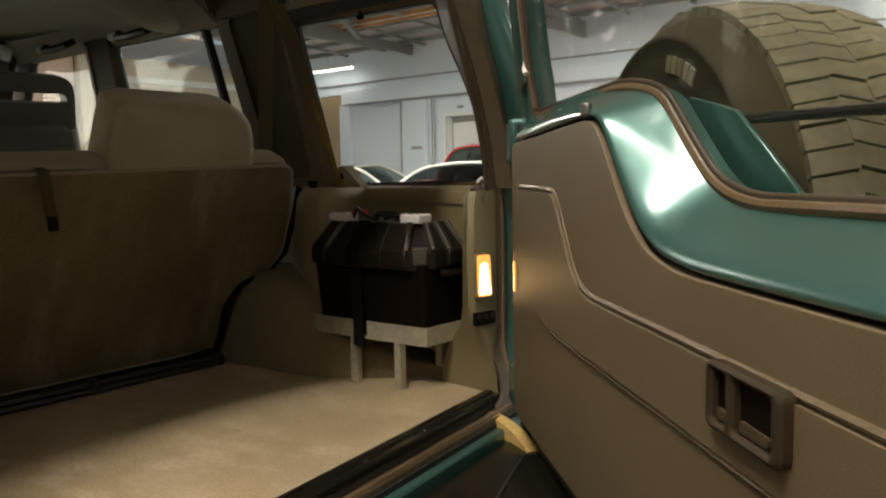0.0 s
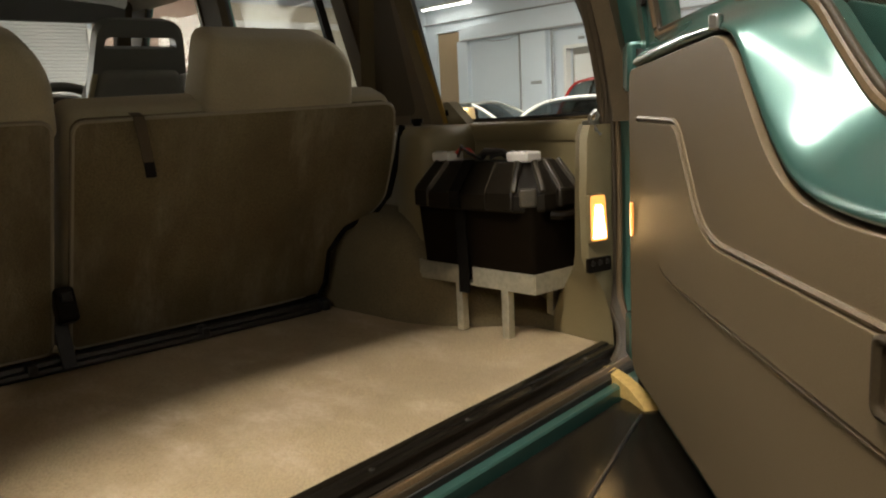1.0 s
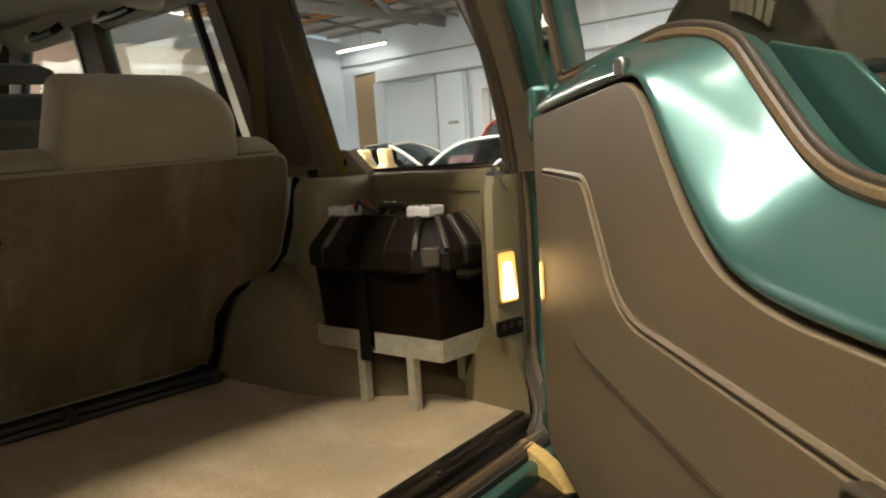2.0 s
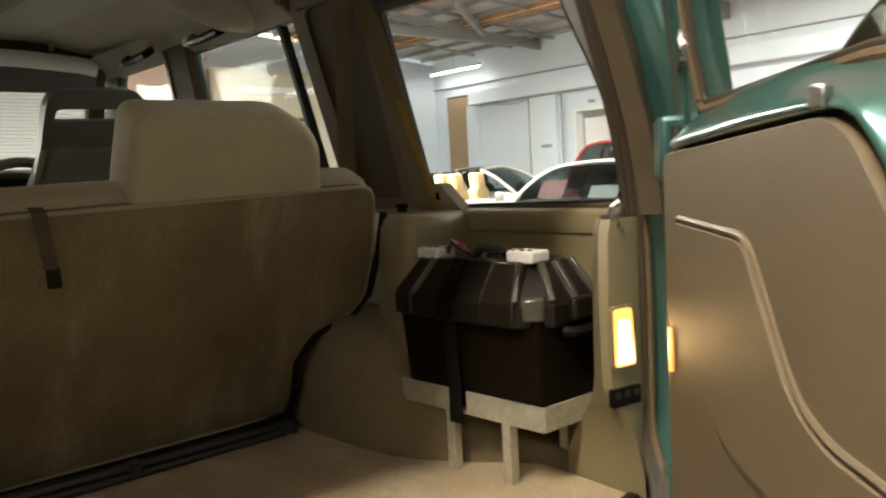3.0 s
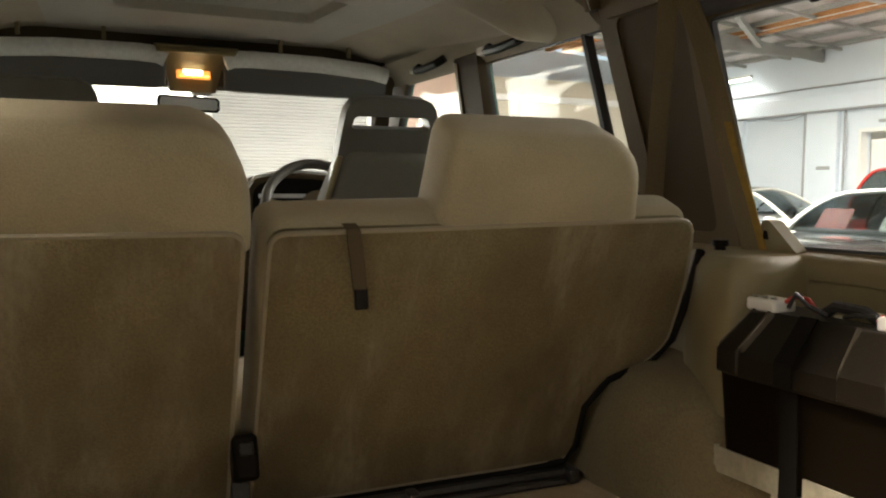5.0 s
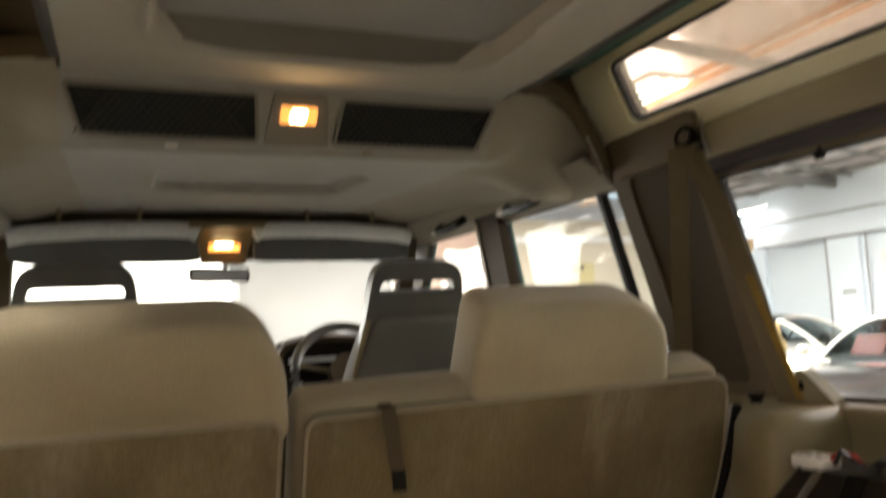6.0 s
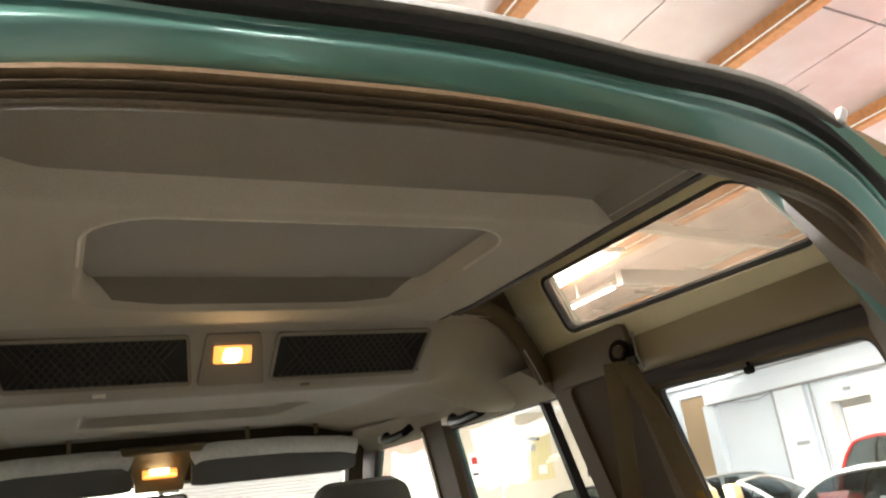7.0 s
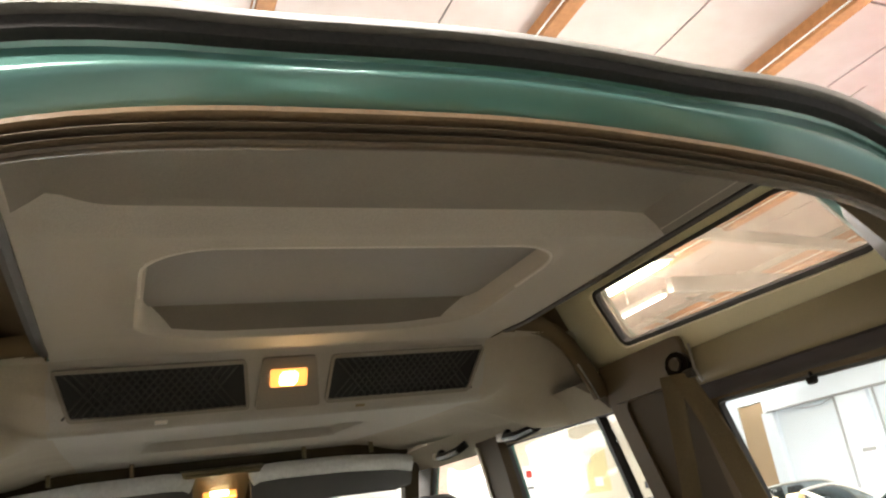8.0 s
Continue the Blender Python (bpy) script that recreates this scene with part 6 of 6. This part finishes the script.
for x0, x1 in ((XL, 0.0), (0.0, XR)):
    n = 7
    for i in range(n):
        for j in range(9):
            xa, xb = x0 + (x1 - x0) * i / n, x0 + (x1 - x0) * (i + 1) / n
            ya, yb = YB + (YF - YB) * j / 9, YB + (YF - YB) * (j + 1) / 9
            xm, ym = (xa + xb) / 2, (ya + yb) / 2
            zm = hall_z(xm) + 0.10
            s = math.atan2(hall_z(xb) - hall_z(xa), xb - xa)
            add_box(bm, (xm, ym, zm), ((xb - xa) - 0.006, (yb - ya) - 0.02, 0.02), Euler((0, -s, 0)).to_matrix())
hall_c = tagged(part("ceiling_hall", bm, "foil"), "pinkish white foil insulation under the hall roof", "ceiling", kind="structure")
hr = tagged(part("roof_hall", plate([(XL, 3.68), (0, 4.535), (XR, 3.60), (XR, 3.9), (0, 4.85), (XL, 3.98)], [], lambda u, v, w_: Vector((u, w_, v + 0.12)), YB - 0.2, YF + 0.2), "truss"), "corrugated hall roof", "roof", kind="structure")
for i in range(12):
    x = 0.46 + 1.74 * (i - 5.99)
    z = hall_z(x)
    pu = thing("roof_purlin", (x, 0, z), "orange-brown timber roof purlin", "roof beam", group="roof purlins", kind="structure")
    part("beam", box((x, (YB + YF) / 2, z + 0.03), (0.11, YF - YB, 0.14)), "timber", pu, bevel=0.005)
    part("white_cable", tube([(x - 0.06, YB, z + 0.01), (x - 0.064, -3.0, z - 0.02), (x - 0.06, 0.5, z + 0.02), (x - 0.064, 2.5, z - 0.01), (x - 0.06, YF, z + 0.01)], 0.007, 5), "white", pu)
for i in range(7):
    x = 7.2 + 0.58 * i
    bt_ = tagged(part("roof_batten", box((x, (YB + YF) / 2, hall_z(x) + 0.055), (0.05, YF - YB, 0.07)), "timber" if i == 1 else "truss"), "thin weathered batten under the roof insulation", "roof beam", group="roof battens", kind="structure")
for i in range(8):
    y = 4.2 + 1.05 * i
    cb_ = tagged(part("roof_rib", box((8.9, y, hall_z(8.9) + 0.01), (4.0, 0.045, 0.05), turn(ry=math.degrees(0.085))), "truss"), "thin steel rib across the roof", "roof beam", group="roof ribs", kind="structure")
for y in (9.9, 6.1, -5.0):
    tr = thing("roof_truss", (4.5, y, 3.1), "grey steel roof truss", "roof truss", group="roof trusses", kind="structure")
    zb = 3.60 if y > 9 else 3.44
    if y > 0:
        part("chord", box((7.9, y, zb), (6.2, 0.09, 0.16)), "truss", tr, bevel=0.006)
        part("brace", rib((9.6, y, zb + 0.05), (8.0, y - 1.1, 3.82), 0.08, 0.10), "truss", tr)
        part("brace", rib((10.8, y, zb), (9.0, y, 3.7), 0.06, 0.06), "truss", tr)
    part("rafter", rib((XR, y, hall_z(XR) - 0.06), (0.0, y, 4.45), 0.08, 0.12), "truss", tr)
    part("rafter", rib((XL, y, hall_z(XR) - 0.06), (0.0, y, 4.45), 0.08, 0.12), "truss", tr)

# fluorescent battens; most are unseen ones added to light walls and cabin
LAMPS = [(10.65, 11.9, 3.34, 1.5, 9), (7.6, 2.4, 3.55, 1.5, 900), (8.4, -2.0, 3.4, 1.5, 150), (4.6, -3.8, 3.6, 1.5, 30), (0.2, 0.45, 3.75, 1.2, 85), (-5.5, 2.6, 3.4, 1.5, 25), (4.25, 6.3, 3.5, 1.5, 210), (-3.7, -2.7, 3.5, 1.5, 90), (2.4, 9.8, 3.6, 1.5, 60), (5.5, 7.8, 3.62, 1.5, 640), (1.5, -8.6, 3.4, 1.5, 90)]
for x, y, z, ln, watts in LAMPS:
    fl = thing("batten_lamp", (x, y, z), "lit white fluorescent batten, from a set mostly added unseen", "ceiling lamp", group="fluorescent battens")
    wide = 0.50 if x in (0.2, 4.25) else 0.09
    part("body", box((x, y, z + 0.05), (wide, ln, 0.05)), "white", fl, bevel=0.006)
    for dx in ((-0.16, 0.0, 0.16) if wide > 0.1 else (0.0,)):
        part("tube", tube([(x + dx, y - ln / 2 + 0.02, z), (x + dx, y + ln / 2 - 0.02, z)], 0.016, 10), "tube_light", fl)
    part("hanger", tube([(x, y, z + 0.07), (x, y, hall_z(x) + 0.09)], 0.006, 5), "truss", fl)
    area_lamp("batten_light", (x, y, z - 0.03), (x, y, 0), 0.45 if x == 0.2 else 0.24, ln, watts, (0.93, 0.97, 1.0))
    if wide < 0.1:
        # bare battens throw part of their light up on the roof
        area_lamp("batten_uplight", (x, y, z + 0.08), (x, y, 9), 0.10, ln, watts * 0.085, (0.93, 0.97, 1.0))
# one batten across, over the tailgate
fl = thing("batten_lamp", (-1.6, -0.30, 3.75), "lit white fluorescent batten, from a set mostly added unseen", "ceiling lamp", group="fluorescent battens")
part("body", box((-1.6, -0.30, 3.80), (1.3, 0.26, 0.05)), "white", fl, bevel=0.006)
for dy in (-0.06, 0.06):
    part("tube", tube([(-2.2, -0.30 + dy, 3.75), (-1.0, -0.30 + dy, 3.75)], 0.016, 10), "tube_light", fl)
part("hanger", tube([(-1.6, -0.30, 3.82), (-1.6, -0.30, hall_z(1.6) + 0.09)], 0.006, 5), "truss", fl)
area_lamp("batten_light", (-1.6, -0.30, 3.72), (-1.6, -0.30, 0), 1.2, 0.24, 195, (0.95, 0.96, 0.95))
area_lamp("bay_daylight", (-2.8, YF + 0.1, 1.57), (-2.8, 0, 0.8), 8.0, 3.0, 720, (0.90, 0.97, 1.0))

# car lamps
area_lamp("roof_lamp_light", on_step(0.0, 0.06, 0.02), on_step(0.0, 0.06, 0.5), 0.08, 0.04, 0.25, (1.0, 0.66, 0.30))
area_lamp("console_light", (0.0, 2.925, 1.71), (0.0, 2.6, 1.2), 0.10, 0.04, 0.25, (1.0, 0.66, 0.30))
area_lamp("post_light", on_post(0.02, 0.997, 0.016), on_post(0.02, 0.98, 0.5), 0.04, 0.08, 0.10, (1.0, 0.66, 0.30))


# ---- other cars in the hall ----
def car(name, at, heading, paint, roof, label, open_top=False, seat_mat="dark_cloth", size=(4.3, 1.74), roof_paint=None, papers=()):
    """A parked car: nose along +x before it is turned."""
    L, W = size
    c = thing(name, (0, 0, 0), label, "car", group="parked cars")
    body = []
    for f, zt, hw, zb in ((-0.5, 0.62, 0.40, 0.38), (-0.49, 0.80, 0.44, 0.28), (-0.44, 0.88, 0.475, 0.22), (-0.30, 0.93, 0.495, 0.18), (-0.10, 0.93, 0.5, 0.18), (0.12, 0.92, 0.5, 0.18), (0.20, 0.92, 0.495, 0.18),
                          (0.34, 0.83, 0.48, 0.18), (0.44, 0.74, 0.45, 0.20), (0.49, 0.62, 0.40, 0.26), (0.5, 0.50, 0.36, 0.32)):
        x, h = f * L, hw * W
        body.append([Vector((x, sy * h * k_, z)) for k_, sy, z in ((0.80, -1, zb), (0.98, -1, zb + 0.12), (1.0, -1, zb + (zt - zb) * 0.6), (0.95, -1, zt - 0.05), (0.82, -1, zt), (0.4, -1, zt + 0.025), (0, 1, zt + 0.032), (0.4, 1, zt + 0.025), (0.82, 1, zt), (0.95, 1, zt - 0.05), (1.0, 1, zb + (zt - zb) * 0.6), (0.98, 1, zb + 0.12), (0.80, 1, zb))])
    part("body", loft(body), paint, c, angle=60)
    hw = 0.40 * W
    rp_ = roof_paint or paint
    xs_b, xr0, xr1, xe = 0.21 * L, 0.055 * L, -0.20 * L, -0.36 * L
    half = lambda k_: hw * (1.04 - 0.22 * k_ ** 1.6)
    rise = lambda k_: 0.94 + (roof - 0.94) * (1 - (1 - k_) ** 1.5)

    def screen(u, k_):
        """The bowed windscreen: u across, k_ up."""
        return Vector((xs_b + (xr0 - xs_b) * k_ + 0.14 * (1 - u * u) * (1 - 0.5 * k_), u * half(k_), rise(k_) + 0.03 * k_ * (1 - u * u)))

    def tail(u, k_):
        return Vector((xe - 0.10 + (xr1 - xe) * k_ - 0.10 * (1 - u * u), u * half(k_), rise(k_) + 0.02 * k_ * (1 - u * u)))

    part("windscreen", sheet(screen, lin(-1, 1, 13), lin(0, 1, 9)), "car_glass", c)
    part("screen_frame", tube([screen(-1, k_) for k_ in lin(0, 0.95, 9)] + [screen(u, 1) for u in lin(-0.94, 0.94, 11)] + [screen(1, k_) for k_ in lin(0.95, 0, 9)], 0.022, 8), rp_, c)
    for sy in (-1, 1):
        for xw in (0.32 * L, -0.31 * L):
            wh = part("wheel", tube([(xw, sy * (W / 2 - 0.20), 0.31), (xw, sy * (W / 2 - 0.01), 0.31)], 0.31, 24), "rubber", c)
            part("hub", tube([(xw, sy * (W / 2 - 0.02), 0.31), (xw, sy * (W / 2 - 0.002), 0.31)], 0.20, 20), "steel", wh)
        part("mirror", box((0.16 * L, sy * (W / 2 + 0.05), 0.98), (0.10, 0.16, 0.11)), rp_ if not open_top else paint, c, bevel=0.03, seg=3)
        part("head_lamp", box((0.462 * L, sy * 0.33 * W, 0.66), (0.10, 0.30, 0.12), turn(rz=sy * -18)), "steel", c, bevel=0.03, seg=3)
        for xa in ((-0.02,) if not open_top else (-0.02, -0.16)):
            part("seat", cushion(rounded([(-0.24, 0.6), (-0.24, 1.05, 0.08), (-0.13, 1.09, 0.03), (-0.13, roof - (0.10 if not open_top else 0.02), 0.05), (0.13, roof - (0.10 if not open_top else 0.02), 0.05), (0.13, 1.09, 0.03), (0.24, 1.05, 0.08), (0.24, 0.6)], 0.05), lambda u, v, w_, xa=xa, sy=sy: Vector((xa * L - w_ - 0.12 * (v - 0.6), sy * 0.37 + u, v)), 0.0, 0.14, 0.035), seat_mat, c)
    part("dash", box((0.175 * L, 0, 0.93), (0.34, hw * 1.7, 0.08)), "ink", c, bevel=0.03)
    part("steering_wheel", tube([(0.10 * L + 0.05 * math.sin(a_), 0.36 + 0.17 * math.cos(a_), 0.96 + 0.16 * math.sin(a_)) for a_ in [2 * math.pi * i / 20 for i in range(20)]], 0.013, 6, closed=True), "black", c)
    if open_top:
        part("folded_hood", cushion(rounded([(-hw, -0.36 * L), (-hw * 0.96, -0.22 * L), (hw * 0.96, -0.22 * L), (hw, -0.36 * L)], 0.1), lambda u, v, w_: Vector((v, u, w_)), 0.92, 1.06, 0.05), "dark_cloth", c)
    else:
        part("roof", sheet(lambda u, v: screen(v, 1).lerp(tail(v, 1), u) + Vector((0, 0, 0.035 * math.sin(math.pi * u) + 0.012)), lin(0, 1, 11), lin(-1, 1, 11), 0.025), paint, c)
        for sy in (-1, 1):
            part("side_window", sheet(lambda u, k_, sy=sy: screen(sy, k_).lerp(tail(sy, k_), u), lin(0.03, 0.97, 9), lin(0, 1, 7)), "car_glass", c)
            part("window_frame", tube([screen(sy, 1).lerp(tail(sy, 1), u) + Vector((0, 0, 0.030 * math.sin(math.pi * u))) for u in lin(0, 1, 9)] + [tail(sy, k_) for k_ in lin(0.9, 0, 6)], 0.024, 8), rp_, c)
            part("door_pillar", tube([screen(sy, k_).lerp(tail(sy, k_), 0.46) for k_ in lin(0, 1, 5)], 0.022, 8), "black", c)
        part("rear_window", sheet(tail, lin(-1, 1, 9), lin(0, 1, 5)), "car_glass", c)
    for py, pz, sx_, sz_, m_ in papers:
        part("paper", box((0.165 * L - (pz - 0.98) * 0.5, py, pz), (0.004, sx_, sz_), turn(ry=-35)), m_, c)
    c.matrix_basis = pose(at[0], at[1], 0, 0, 0, heading)
    return c


car("parked_car", (6.55, 4.85), 182, "car_black", 1.29, "black coupe with pale roof frame and papers on the dash", size=(4.2, 1.70), roof_paint="car_white",
    papers=((-0.35, 1.06, 0.32, 0.22, "red_plastic"), (0.30, 1.02, 0.34, 0.16, "white")))
car("parked_car", (9.75, 6.7), 245, "car_red", 1.60, "red hatchback with a white sheet on its dash", size=(3.6, 1.68), papers=((0.1, 1.16, 0.34, 0.18, "white"),))
car("parked_car", (6.9, 7.3), 295, "car_silver", 1.30, "silver open-top car with tan leather seats", open_top=True, seat_mat="tan", size=(3.7, 1.68))
car("parked_car", (7.4, 10.8), 200, "car_black", 1.42, "dark soft-top car parked by the wall", size=(4.2, 1.72))
car("parked_car", (9.8, 10.6), 265, "car_silver", 1.34, "silver open-top car with grey seats", open_top=True, size=(3.8, 1.70))
